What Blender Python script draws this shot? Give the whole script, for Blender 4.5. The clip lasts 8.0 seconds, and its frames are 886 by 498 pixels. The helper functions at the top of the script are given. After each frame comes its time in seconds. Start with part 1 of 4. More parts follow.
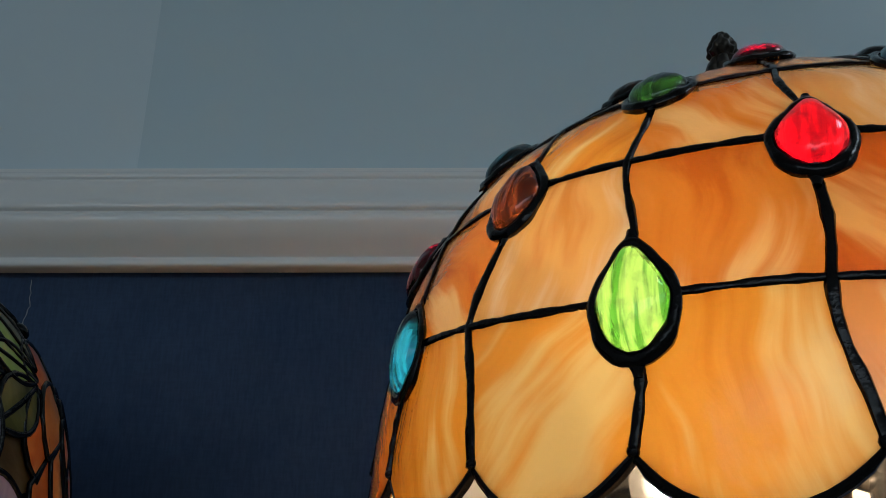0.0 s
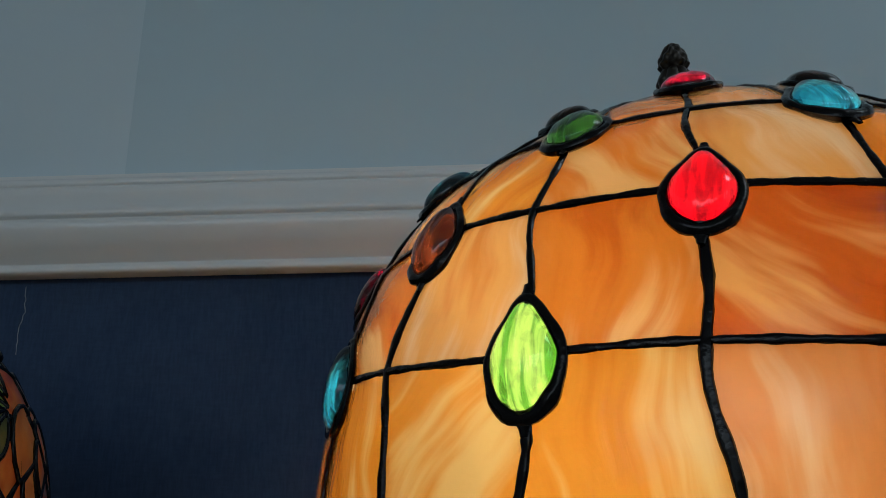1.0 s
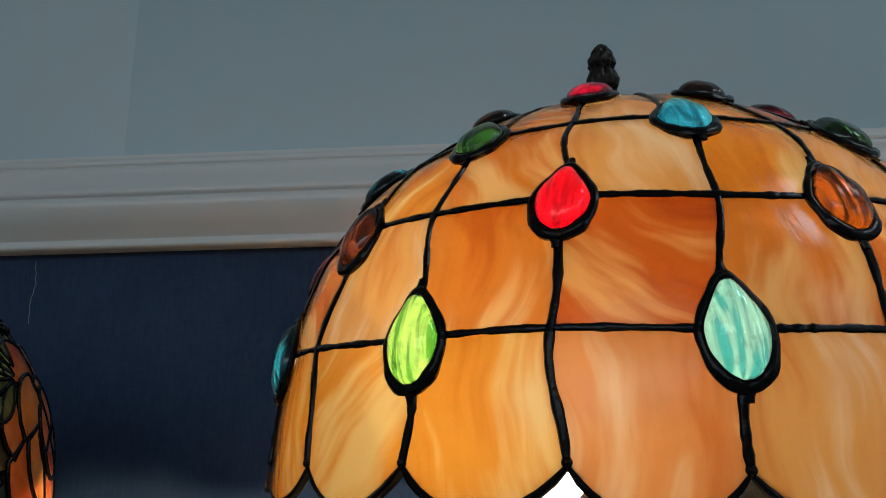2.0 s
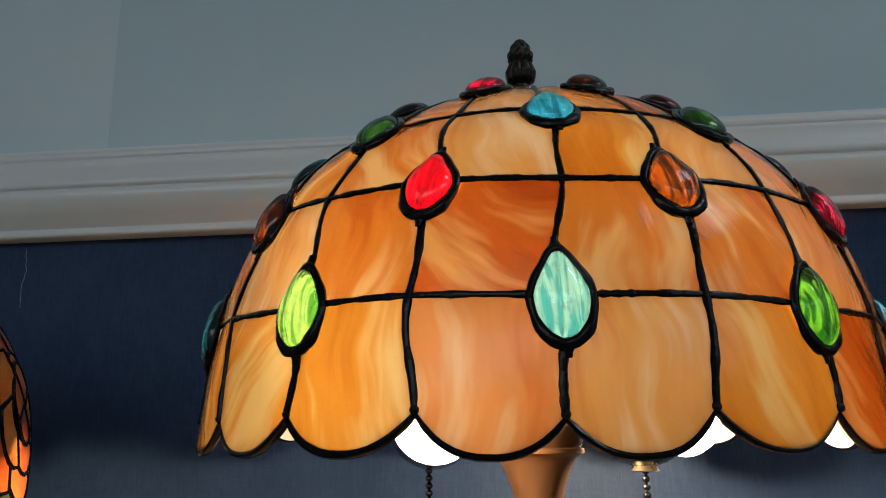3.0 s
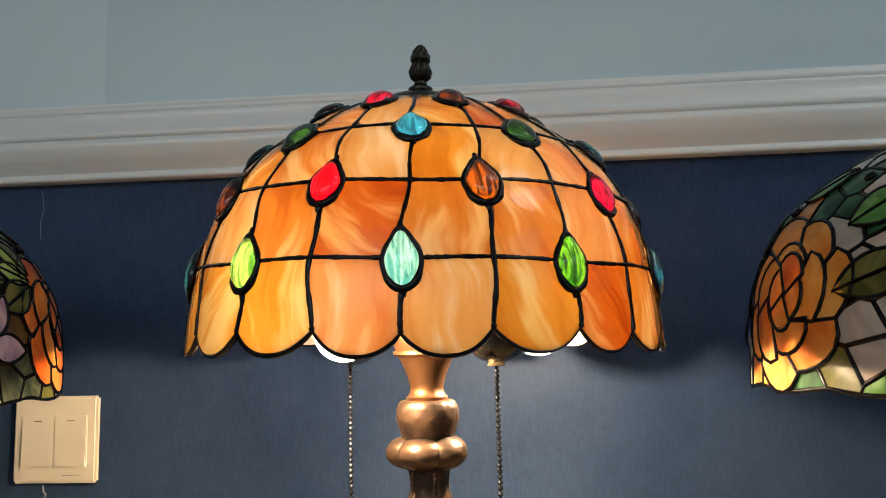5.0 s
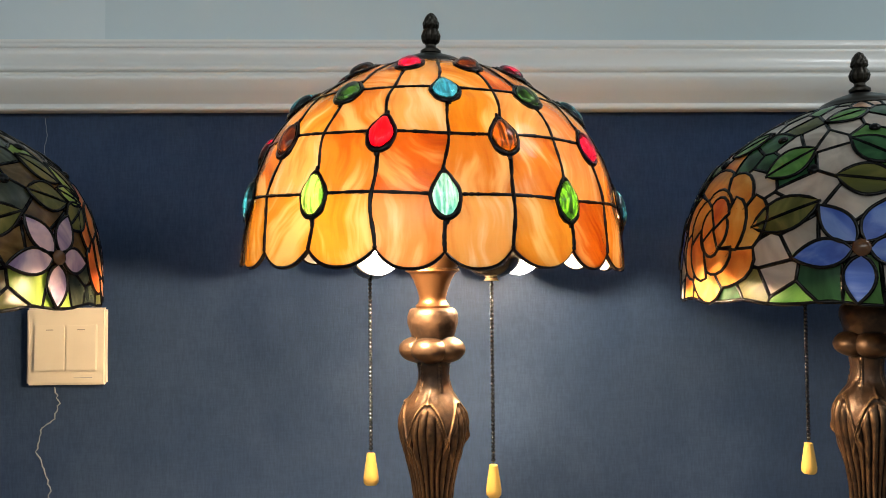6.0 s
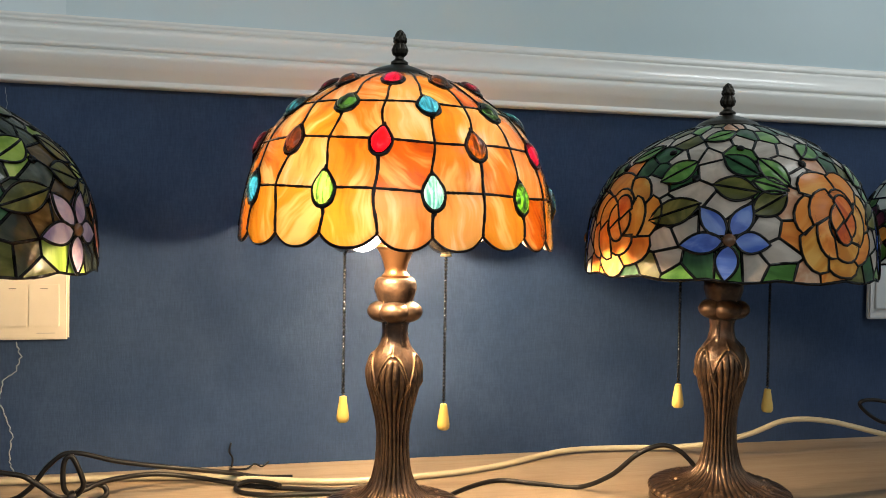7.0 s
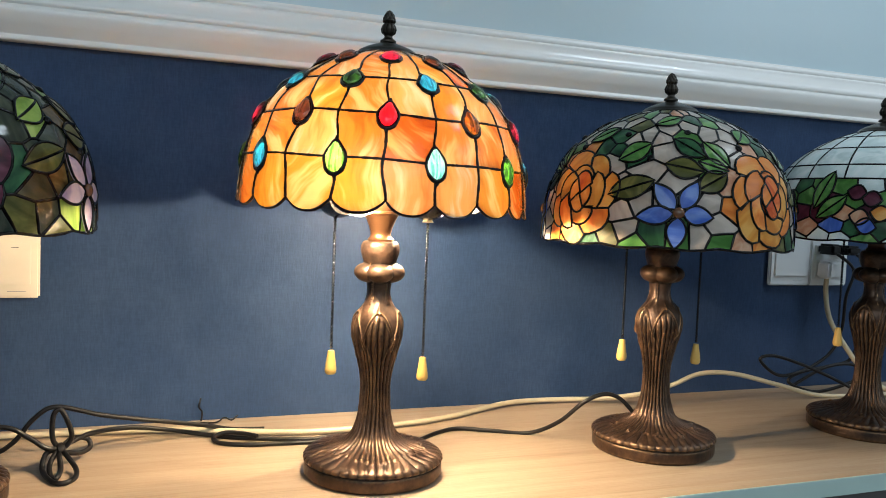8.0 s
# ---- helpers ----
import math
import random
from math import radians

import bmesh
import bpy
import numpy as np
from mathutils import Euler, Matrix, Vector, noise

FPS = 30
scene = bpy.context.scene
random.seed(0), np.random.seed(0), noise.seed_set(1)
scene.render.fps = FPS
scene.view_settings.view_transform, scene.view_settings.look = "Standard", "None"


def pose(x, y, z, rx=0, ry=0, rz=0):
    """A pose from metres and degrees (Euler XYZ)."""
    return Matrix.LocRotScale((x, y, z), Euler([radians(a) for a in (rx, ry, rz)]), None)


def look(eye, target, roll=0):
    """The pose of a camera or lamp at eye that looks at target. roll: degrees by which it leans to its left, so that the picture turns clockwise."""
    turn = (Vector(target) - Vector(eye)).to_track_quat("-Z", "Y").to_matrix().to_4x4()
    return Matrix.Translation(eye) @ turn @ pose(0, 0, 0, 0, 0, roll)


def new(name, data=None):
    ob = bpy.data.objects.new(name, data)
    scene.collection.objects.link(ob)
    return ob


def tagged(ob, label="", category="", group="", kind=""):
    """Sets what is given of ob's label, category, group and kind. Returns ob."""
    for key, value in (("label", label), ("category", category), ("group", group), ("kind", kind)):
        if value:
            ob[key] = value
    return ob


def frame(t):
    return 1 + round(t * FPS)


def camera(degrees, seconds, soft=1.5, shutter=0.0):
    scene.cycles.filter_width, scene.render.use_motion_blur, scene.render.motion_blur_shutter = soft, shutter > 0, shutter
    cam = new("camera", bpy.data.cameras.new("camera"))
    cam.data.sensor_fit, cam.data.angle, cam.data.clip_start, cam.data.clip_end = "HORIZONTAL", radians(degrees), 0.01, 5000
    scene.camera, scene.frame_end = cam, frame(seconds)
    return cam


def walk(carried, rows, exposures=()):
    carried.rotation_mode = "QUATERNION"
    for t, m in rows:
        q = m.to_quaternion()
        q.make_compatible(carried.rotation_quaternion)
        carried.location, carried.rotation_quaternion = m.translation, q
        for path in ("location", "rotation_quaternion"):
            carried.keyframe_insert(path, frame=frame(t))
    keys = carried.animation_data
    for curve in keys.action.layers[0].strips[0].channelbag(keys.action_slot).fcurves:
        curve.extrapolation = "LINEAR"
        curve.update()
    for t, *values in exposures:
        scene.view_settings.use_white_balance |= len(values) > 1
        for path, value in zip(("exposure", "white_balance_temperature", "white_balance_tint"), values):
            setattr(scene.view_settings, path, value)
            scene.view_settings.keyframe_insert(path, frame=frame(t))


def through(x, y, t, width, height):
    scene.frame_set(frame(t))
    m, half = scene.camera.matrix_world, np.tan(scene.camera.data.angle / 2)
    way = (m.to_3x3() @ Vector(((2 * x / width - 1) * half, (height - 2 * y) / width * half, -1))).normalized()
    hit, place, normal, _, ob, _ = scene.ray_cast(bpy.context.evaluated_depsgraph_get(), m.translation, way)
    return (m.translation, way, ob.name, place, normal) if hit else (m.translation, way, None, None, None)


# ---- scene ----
cam = camera(58.55, 8.0, soft=0.9)
# seconds, eye, yaw to the left, pitch up, roll
PATH = [
    (0, -0.1224, -0.3066, 0.2784, 0.07, 20.44, -0.09),
    (0.5, -0.1086, -0.3062, 0.2852, 1.15, 19.34, -0.55),
    (1, -0.0905, -0.3190, 0.2980, 1.97, 18.08, -0.76),
    (1.5, -0.0722, -0.3405, 0.2978, 2.91, 16.53, -0.81),
    (2.8, -0.0181, -0.3832, 0.2897, 4.53, 14.00, -0.89),
    (3, -0.0061, -0.3874, 0.2855, 4.97, 14.17, -1.01),
    (3.5, 0.0222, -0.4007, 0.2853, 5.64, 13.10, -1.06),
    (4, 0.0489, -0.4168, 0.2853, 6.39, 11.73, -1.16),
    (4.2, 0.0643, -0.4284, 0.2862, 6.59, 11.19, -1.15),
    (5.3, 0.0586, -0.5722, 0.2837, 3.46, 5.46, -1.26),
    (5.5, 0.0424, -0.5974, 0.2810, 2.13, 4.34, -1.11),
    (6, -0.0093, -0.6501, 0.2763, -1.87, 2.15, -0.50),
    (6.5, -0.0664, -0.7229, 0.2887, -7.09, 0.33, 0.23),
    (7, -0.1200, -0.7767, 0.2979, -12.39, -1.21, 0.93),
    (7.5, -0.1763, -0.8075, 0.2969, -17.04, -2.45, 1.67),
    (8, -0.2307, -0.8196, 0.2951, -20.46, -3.28, 2.23),
]


def aim(x, y, z, yaw, pitch, roll):
    return pose(x, y, z, 0, 0, yaw) @ pose(0, 0, 0, 90 + pitch) @ pose(0, 0, 0, 0, 0, roll)


walk(cam, [(t, aim(*row)) for t, *row in PATH],
     exposures=[(0.0, -1.19, 6150, 9), (1.5, -1.18, 6250, 9), (3.5, -0.98, 6600, 11), (4.2, -0.82, 6750, 11), (5.5, -0.34, 7150, 14),
                (6.5, -0.14, 7250, 14), (7.5, 0.02, 6900, 12), (8.0, 0.08, 6350, 11)])

# ---------------------------------------------------------------- world and lights
world = bpy.data.worlds.new("world")
scene.world = world
world.use_nodes = True
world.node_tree.nodes["Background"].inputs[0].default_value = (0.6, 0.75, 1.0, 1)
world.node_tree.nodes["Background"].inputs[1].default_value = 0.05

WALL = 0.2444          # face of the wall behind the shelf
CEIL, FLOOR = 1.9, -0.76
FRONT = -0.15          # front edge of the shelf


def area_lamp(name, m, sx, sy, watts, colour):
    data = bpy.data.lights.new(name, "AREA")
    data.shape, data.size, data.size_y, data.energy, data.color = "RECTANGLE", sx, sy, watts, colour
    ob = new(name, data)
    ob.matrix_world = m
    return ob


# out of view on the right: daylight as from a window, and a ceiling lamp
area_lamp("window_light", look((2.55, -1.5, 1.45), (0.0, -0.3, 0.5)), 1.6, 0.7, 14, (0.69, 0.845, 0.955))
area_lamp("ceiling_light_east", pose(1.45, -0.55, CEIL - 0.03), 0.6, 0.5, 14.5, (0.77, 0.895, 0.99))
# added south fill for the even room light; no window is known there
area_lamp("fill_light_south", look((-0.6, -3.12, 1.45), (-0.4, 0.2, 0.4)), 3.2, 0.8, 37, (0.73, 0.865, 0.96))


# ---------------------------------------------------------------- materials
def material(name):
    m = bpy.data.materials.new(name)
    m.use_nodes = True
    t = m.node_tree
    return m, t.nodes, t.links, t.nodes["Principled BSDF"]


def ramp(nodes, stops):
    r = nodes.new("ShaderNodeValToRGB")
    while len(r.color_ramp.elements) < len(stops):
        r.color_ramp.elements.new(0.5)
    for e, (p, c) in zip(r.color_ramp.elements, stops):
        e.position, e.color = p, (*c, 1)
    return r


def coords(nodes, links, scale=(1, 1, 1), rot=(0, 0, 0), shuffle=False, which="Object"):
    tc, mp = nodes.new("ShaderNodeTexCoord"), nodes.new("ShaderNodeMapping")
    mp.inputs["Scale"].default_value, mp.inputs["Rotation"].default_value = scale, rot
    links.new(tc.outputs[which], mp.inputs["Vector"])
    if shuffle:
        info, mul = nodes.new("ShaderNodeObjectInfo"), nodes.new("ShaderNodeMath")
        mul.operation, mul.inputs[1].default_value = "MULTIPLY", 37.0
        links.new(info.outputs["Random"], mul.inputs[0])
        links.new(mul.outputs[0], mp.inputs["Location"])
    return mp.outputs["Vector"]


def noise_tex(nodes, links, vec, scale, detail=4.0, rough=0.55, distort=0.0):
    n = nodes.new("ShaderNodeTexNoise")
    n.inputs["Scale"].default_value, n.inputs["Detail"].default_value = scale, detail
    n.inputs["Roughness"].default_value, n.inputs["Distortion"].default_value = rough, distort
    links.new(vec, n.inputs["Vector"])
    return n.outputs[0]


def bump(nodes, links, height, out, strength=0.3, dist=0.001):
    b = nodes.new("ShaderNodeBump")
    b.inputs["Strength"].default_value, b.inputs["Distance"].default_value = strength, dist
    links.new(height, b.inputs["Height"])
    links.new(b.outputs[0], out)
    return b


def mix(nodes, links, a, b, fac, kind="MIX"):
    m = nodes.new("ShaderNodeMix")
    m.data_type, m.blend_type = "RGBA", kind
    for sock, v in ((m.inputs[0], fac), (m.inputs[6], a), (m.inputs[7], b)):
        if hasattr(v, "is_output"):
            links.new(v, sock)
        elif isinstance(v, tuple):
            sock.default_value = (*v, 1)
        else:
            sock.default_value = v
    return m.outputs[2]


def plain(name, colour, rough=0.5, metal=0.0, var=0.25, scale=40.0, bumps=0.15, coat=0.0, spec=0.5):
    """A surface of one paint or metal with grain at two scales."""
    m, n, l, p = material(name)
    v = coords(n, l)
    big, fine = noise_tex(n, l, v, scale * 0.15, 5), noise_tex(n, l, v, scale * 4, 4)
    dark = tuple(c * (1 - var) for c in colour)
    r = ramp(n, [(0.3, dark), (0.7, colour)])
    l.new(big, r.inputs[0])
    l.new(r.outputs[0], p.inputs["Base Color"])
    rr = n.new("ShaderNodeMapRange")
    rr.inputs[3].default_value, rr.inputs[4].default_value = rough * 0.8, min(1, rough * 1.25)
    l.new(fine, rr.inputs[0])
    l.new(rr.outputs[0], p.inputs["Roughness"])
    p.inputs["Metallic"].default_value = metal
    p.inputs["Coat Weight"].default_value = coat
    p.inputs["Specular IOR Level"].default_value = spec
    bump(n, l, fine, p.inputs["Normal"], bumps, 0.0005)
    return m


def glass(name, dark, mid, pale, scale=17.0, clear=0.72, rough=0.12, ripple=0.25, stops=(0.36, 0.5, 0.64), ior=1.45, twist=0.9):
    """Opalescent art glass: wispy streaks of colour, lit through from behind, with a glossy face."""
    m, n, l, p = material(name)
    out = n["Material Output"]
    tc, info, rot = n.new("ShaderNodeTexCoord"), n.new("ShaderNodeObjectInfo"), n.new("ShaderNodeVectorRotate")
    turn = n.new("ShaderNodeMath")
    turn.operation, turn.inputs[1].default_value = "MULTIPLY", 6.0
    l.new(info.outputs["Random"], turn.inputs[0])
    rot.rotation_type = "AXIS_ANGLE"
    rot.inputs["Axis"].default_value = (0.25, 0.9, 0.35)
    l.new(tc.outputs["Object"], rot.inputs["Vector"])
    l.new(turn.outputs[0], rot.inputs["Angle"])
    mp = n.new("ShaderNodeMapping")
    mp.inputs["Scale"].default_value = (3.0, 3.0, 0.42)
    shift = n.new("ShaderNodeMath")
    shift.operation, shift.inputs[1].default_value = "MULTIPLY", 37.0
    l.new(info.outputs["Random"], shift.inputs[0])
    l.new(rot.outputs[0], mp.inputs["Vector"])
    l.new(shift.outputs[0], mp.inputs["Location"])
    v = mp.outputs["Vector"]
    swirl = noise_tex(n, l, v, scale, 2, 0.5, twist)
    fine = noise_tex(n, l, v, scale * 4.2, 5, 0.6, twist)
    part_b = n.new("ShaderNodeMath")
    part_b.operation, part_b.inputs[1].default_value = "MULTIPLY", 0.84
    l.new(swirl, part_b.inputs[0])
    both = n.new("ShaderNodeMath")
    both.operation, both.inputs[1].default_value = "MULTIPLY_ADD", 0.16
    l.new(fine, both.inputs[0])
    l.new(part_b.outputs[0], both.inputs[2])
    r = ramp(n, list(zip(stops, (dark, mid, pale))))
    l.new(both.outputs[0], r.inputs[0])
    tr, df, gl = n.new("ShaderNodeBsdfTranslucent"), n.new("ShaderNodeBsdfDiffuse"), n.new("ShaderNodeBsdfGlossy")
    m1, m2, fr = n.new("ShaderNodeMixShader"), n.new("ShaderNodeMixShader"), n.new("ShaderNodeFresnel")
    l.new(r.outputs[0], tr.inputs[0])
    l.new(r.outputs[0], df.inputs[0])
    gl.inputs["Roughness"].default_value = rough
    m1.inputs[0].default_value = clear
    l.new(df.outputs[0], m1.inputs[1])
    l.new(tr.outputs[0], m1.inputs[2])
    fr.inputs[0].default_value = ior
    l.new(fr.outputs[0], m2.inputs[0])
    l.new(m1.outputs[0], m2.inputs[1])
    l.new(gl.outputs[0], m2.inputs[2])
    l.new(m2.outputs[0], out.inputs[0])
    wave = noise_tex(n, l, coords(n, l, shuffle=True), 90, 3, 0.5, 0.6)
    b = bump(n, l, wave, gl.inputs["Normal"], ripple, 0.001)
    l.new(b.outputs[0], fr.inputs["Normal"])
    n.remove(p)
    return m


def sheet_glass(name, dark, mid, pale):
    """Streaky opalescent sheet glass, lit through from behind; each pane is cut from the sheet at its own angle."""
    m, n, l, p = material(name)
    info, tc = n.new("ShaderNodeObjectInfo"), n.new("ShaderNodeTexCoord")

    def calc(kind, a, b):
        q = n.new("ShaderNodeMath")
        q.operation = kind
        for sock, v in zip(q.inputs, (a, b)):
            if hasattr(v, "is_output"):
                l.new(v, sock)
            else:
                sock.default_value = v
        return q.outputs[0]

    def stretch(vec, size, along):
        mp = n.new("ShaderNodeMapping")
        mp.inputs["Scale"].default_value = (size, size * along, 1)
        l.new(vec, mp.inputs["Vector"])
        return mp.outputs["Vector"]

    pick = info.outputs["Random"]
    put = n.new("ShaderNodeCombineXYZ")
    l.new(calc("MULTIPLY", pick, 7.3), put.inputs[0])
    l.new(calc("MULTIPLY", pick, 3.1), put.inputs[1])
    rot = n.new("ShaderNodeVectorRotate")
    rot.rotation_type = "Z_AXIS"
    l.new(tc.outputs["UV"], rot.inputs["Vector"])
    l.new(calc("MULTIPLY_ADD", pick, 2.1), rot.inputs["Angle"])
    rot.inputs["Angle"].links[0].from_node.inputs[2].default_value = -1.35
    move = n.new("ShaderNodeVectorMath")
    l.new(rot.outputs[0], move.inputs[0])
    l.new(put.outputs[0], move.inputs[1])
    base = move.outputs[0]
    bend = n.new("ShaderNodeTexNoise")
    bend.inputs["Scale"].default_value, bend.inputs["Detail"].default_value = 26, 1.0
    l.new(base, bend.inputs["Vector"])
    warp = n.new("ShaderNodeVectorMath")
    warp.operation = "MULTIPLY_ADD"
    l.new(bend.outputs["Color"], warp.inputs[0])
    warp.inputs[1].default_value = (0.022, 0.03, 0)
    l.new(base, warp.inputs[2])
    flow = warp.outputs[0]
    broad = noise_tex(n, l, stretch(flow, 34, 0.30), 1.0, 1.5, 0.5)
    streak = noise_tex(n, l, stretch(flow, 100, 0.19), 1.0, 2.5, 0.55)
    fine = noise_tex(n, l, stretch(flow, 380, 0.10), 1.0, 3.0, 0.6)
    tone = calc("ADD", calc("MULTIPLY", broad, 0.56), calc("ADD", calc("MULTIPLY", streak, 0.36), calc("MULTIPLY", fine, 0.08)))
    r = ramp(n, list(zip((0.36, 0.49, 0.63), (dark, mid, pale))))
    r.color_ramp.interpolation = "EASE"
    l.new(tone, r.inputs[0])
    tr, df, gl = n.new("ShaderNodeBsdfTranslucent"), n.new("ShaderNodeBsdfDiffuse"), n.new("ShaderNodeBsdfGlossy")
    m1, m2, fr = n.new("ShaderNodeMixShader"), n.new("ShaderNodeMixShader"), n.new("ShaderNodeFresnel")
    l.new(r.outputs[0], tr.inputs[0])
    l.new(r.outputs[0], df.inputs[0])
    gl.inputs["Roughness"].default_value = 0.17
    m1.inputs[0].default_value = 0.84
    l.new(df.outputs[0], m1.inputs[1])
    l.new(tr.outputs[0], m1.inputs[2])
    fr.inputs[0].default_value = 1.45
    l.new(fr.outputs[0], m2.inputs[0])
    l.new(m1.outputs[0], m2.inputs[1])
    l.new(gl.outputs[0], m2.inputs[2])
    l.new(m2.outputs[0], n["Material Output"].inputs[0])
    wave = noise_tex(n, l, stretch(flow, 140, 0.35), 1.0, 4, 0.6, 0.5)
    b = bump(n, l, wave, gl.inputs["Normal"], 0.6, 0.001)
    l.new(b.outputs[0], fr.inputs["Normal"])
    n.remove(p)
    return m


def jewel(name, colour, pale):
    """Pressed cast-glass jewel: clear, deeply coloured, streaked along its length, with a ribbed glossy face."""
    m, n, l, p = material(name)
    v = coords(n, l, (1, 0.12, 0.3), shuffle=True)
    f = noise_tex(n, l, v, 380, 3, 0.5, 0.4)
    spots = noise_tex(n, l, coords(n, l, (1, 0.7, 1), shuffle=True), 330, 3)
    r = ramp(n, [(0.30, tuple(0.3 * c * c for c in colour)), (0.46, tuple(c * c for c in colour)), (0.66, tuple(c * c for c in pale))])
    l.new(f, r.inputs[0])
    rs = ramp(n, [(0.34, (0.25, 0.25, 0.25)), (0.46, (1, 1, 1))])
    l.new(spots, rs.inputs[0])
    l.new(mix(n, l, r.outputs[0], rs.outputs[0], 0.7, "MULTIPLY"), p.inputs["Base Color"])
    p.inputs["Roughness"].default_value, p.inputs["IOR"].default_value = 0.05, 1.5
    p.inputs["Transmission Weight"].default_value = 1.0
    bump(n, l, f, p.inputs["Normal"], 0.7, 0.0009)
    return m


def opal(name, colour, clear, through=0.0):
    """Inner skin of glass: milky, passing light softly, and partly straight on."""
    m, n, l, p = material(name)
    v = coords(n, l)
    r = ramp(n, [(0.35, tuple(c * 0.93 for c in colour)), (0.65, colour)])
    l.new(noise_tex(n, l, v, 60, 3), r.inputs[0])
    tr, df, ms = n.new("ShaderNodeBsdfTranslucent"), n.new("ShaderNodeBsdfDiffuse"), n.new("ShaderNodeMixShader")
    l.new(r.outputs[0], tr.inputs[0])
    l.new(r.outputs[0], df.inputs[0])
    ms.inputs[0].default_value = clear
    l.new(df.outputs[0], ms.inputs[1])
    l.new(tr.outputs[0], ms.inputs[2])
    last = ms.outputs[0]
    if through:
        tp, mt = n.new("ShaderNodeBsdfTransparent"), n.new("ShaderNodeMixShader")
        mt.inputs[0].default_value = through
        l.new(last, mt.inputs[1])
        l.new(tp.outputs[0], mt.inputs[2])
        last = mt.outputs[0]
    l.new(last, n["Material Output"].inputs[0])
    n.remove(p)
    return m


def glow(name, colour, strength):
    m, n, l, p = material(name)
    p.inputs["Base Color"].default_value = (0.9, 0.88, 0.82, 1)
    p.inputs["Emission Color"].default_value = (*colour, 1)
    p.inputs["Emission Strength"].default_value = strength
    return m


def wallpaper():
    m, n, l, p = material("navy wallpaper")
    v = coords(n, l, (1, 1, 0.16))
    h = coords(n, l, (0.16, 1, 1))
    warp, weft = noise_tex(n, l, v, 620, 2), noise_tex(n, l, h, 620, 2)
    both = n.new("ShaderNodeMath")
    both.operation, both.inputs[1].default_value = "MULTIPLY_ADD", 1.3
    less = n.new("ShaderNodeMath")
    less.operation, less.inputs[1].default_value = "MULTIPLY", 0.7
    l.new(weft, less.inputs[0])
    l.new(warp, both.inputs[0])
    l.new(less.outputs[0], both.inputs[2])
    cloud = noise_tex(n, l, coords(n, l), 7, 6, 0.6)
    rc = ramp(n, [(0.3, (0.021, 0.042, 0.094)), (0.75, (0.037, 0.065, 0.128))])
    l.new(cloud, rc.inputs[0])
    rt = ramp(n, [(0.38, (0.85, 0.85, 0.85)), (0.62, (1.10, 1.10, 1.10))])
    half = n.new("ShaderNodeMath")
    half.operation, half.inputs[1].default_value = "MULTIPLY", 0.5
    l.new(both.outputs[0], half.inputs[0])
    l.new(half.outputs[0], rt.inputs[0])
    l.new(mix(n, l, rc.outputs[0], rt.outputs[0], 0.8, "MULTIPLY"), p.inputs["Base Color"])
    p.inputs["Roughness"].default_value = 0.5
    p.inputs["Specular IOR Level"].default_value = 0.10
    weave = bump(n, l, half.outputs[0], p.inputs["Normal"], 0.32, 0.0006)
    fold = noise_tex(n, l, coords(n, l, (1.6, 1, 0.8), (0, 0.7, 0)), 6.0, 2, 0.5, 0.3)
    bump(n, l, fold, weave.inputs["Normal"], 0.5, 0.006)
    return m


def pine():
    m, n, l, p = material("pale pine board")
    v = coords(n, l, (0.3, 8, 8), (0, 0, 0.02))
    grain = noise_tex(n, l, v, 5.5, 6, 0.65, 0.7)
    fine = noise_tex(n, l, coords(n, l, (1.0, 40, 40)), 22, 3)
    r = ramp(n, [(0.30, (0.205, 0.140, 0.086)), (0.42, (0.29, 0.218, 0.146)), (0.7, (0.36, 0.288, 0.208))])
    l.new(grain, r.inputs[0])
    rf = ramp(n, [(0.33, (0.78, 0.74, 0.70)), (0.55, (1, 1, 1))])
    l.new(fine, rf.inputs[0])
    l.new(mix(n, l, r.outputs[0], rf.outputs[0], 0.8, "MULTIPLY"), p.inputs["Base Color"])
    p.inputs["Roughness"].default_value = 0.38
    bump(n, l, fine, p.inputs["Normal"], 0.08, 0.0004)
    return m


def bronze():
    m, n, l, p = material("antique bronze")
    v = coords(n, l)
    big, fine = noise_tex(n, l, v, 45, 6, 0.65), noise_tex(n, l, v, 300, 4, 0.6)
    geo = n.new("ShaderNodeNewGeometry")
    r = ramp(n, [(0.32, (0.017, 0.013, 0.011)), (0.47, (0.058, 0.034, 0.022)), (0.74, (0.135, 0.077, 0.045))])
    l.new(big, r.inputs[0])
    # raised edges are coloured paler, recesses darker
    edge = ramp(n, [(0.51, (0.0, 0.0, 0.0)), (0.60, (1, 1, 1))])
    hollows = ramp(n, [(0.44, (1, 1, 1)), (0.498, (0.0, 0.0, 0.0))])
    l.new(geo.outputs["Pointiness"], edge.inputs[0])
    l.new(geo.outputs["Pointiness"], hollows.inputs[0])
    worn = mix(n, l, r.outputs[0], (0.40, 0.245, 0.120), edge.outputs[0])
    l.new(mix(n, l, worn, (0.012, 0.009, 0.007), hollows.outputs[0]), p.inputs["Base Color"])
    p.inputs["Metallic"].default_value = 0.7
    rr = n.new("ShaderNodeMapRange")
    rr.inputs[3].default_value, rr.inputs[4].default_value = 0.27, 0.50
    l.new(fine, rr.inputs[0])
    l.new(rr.outputs[0], p.inputs["Roughness"])
    both = n.new("ShaderNodeMath")
    l.new(fine, both.inputs[0])
    l.new(big, both.inputs[1])
    bump(n, l, both.outputs[0], p.inputs["Normal"], 0.25, 0.0007)
    return m


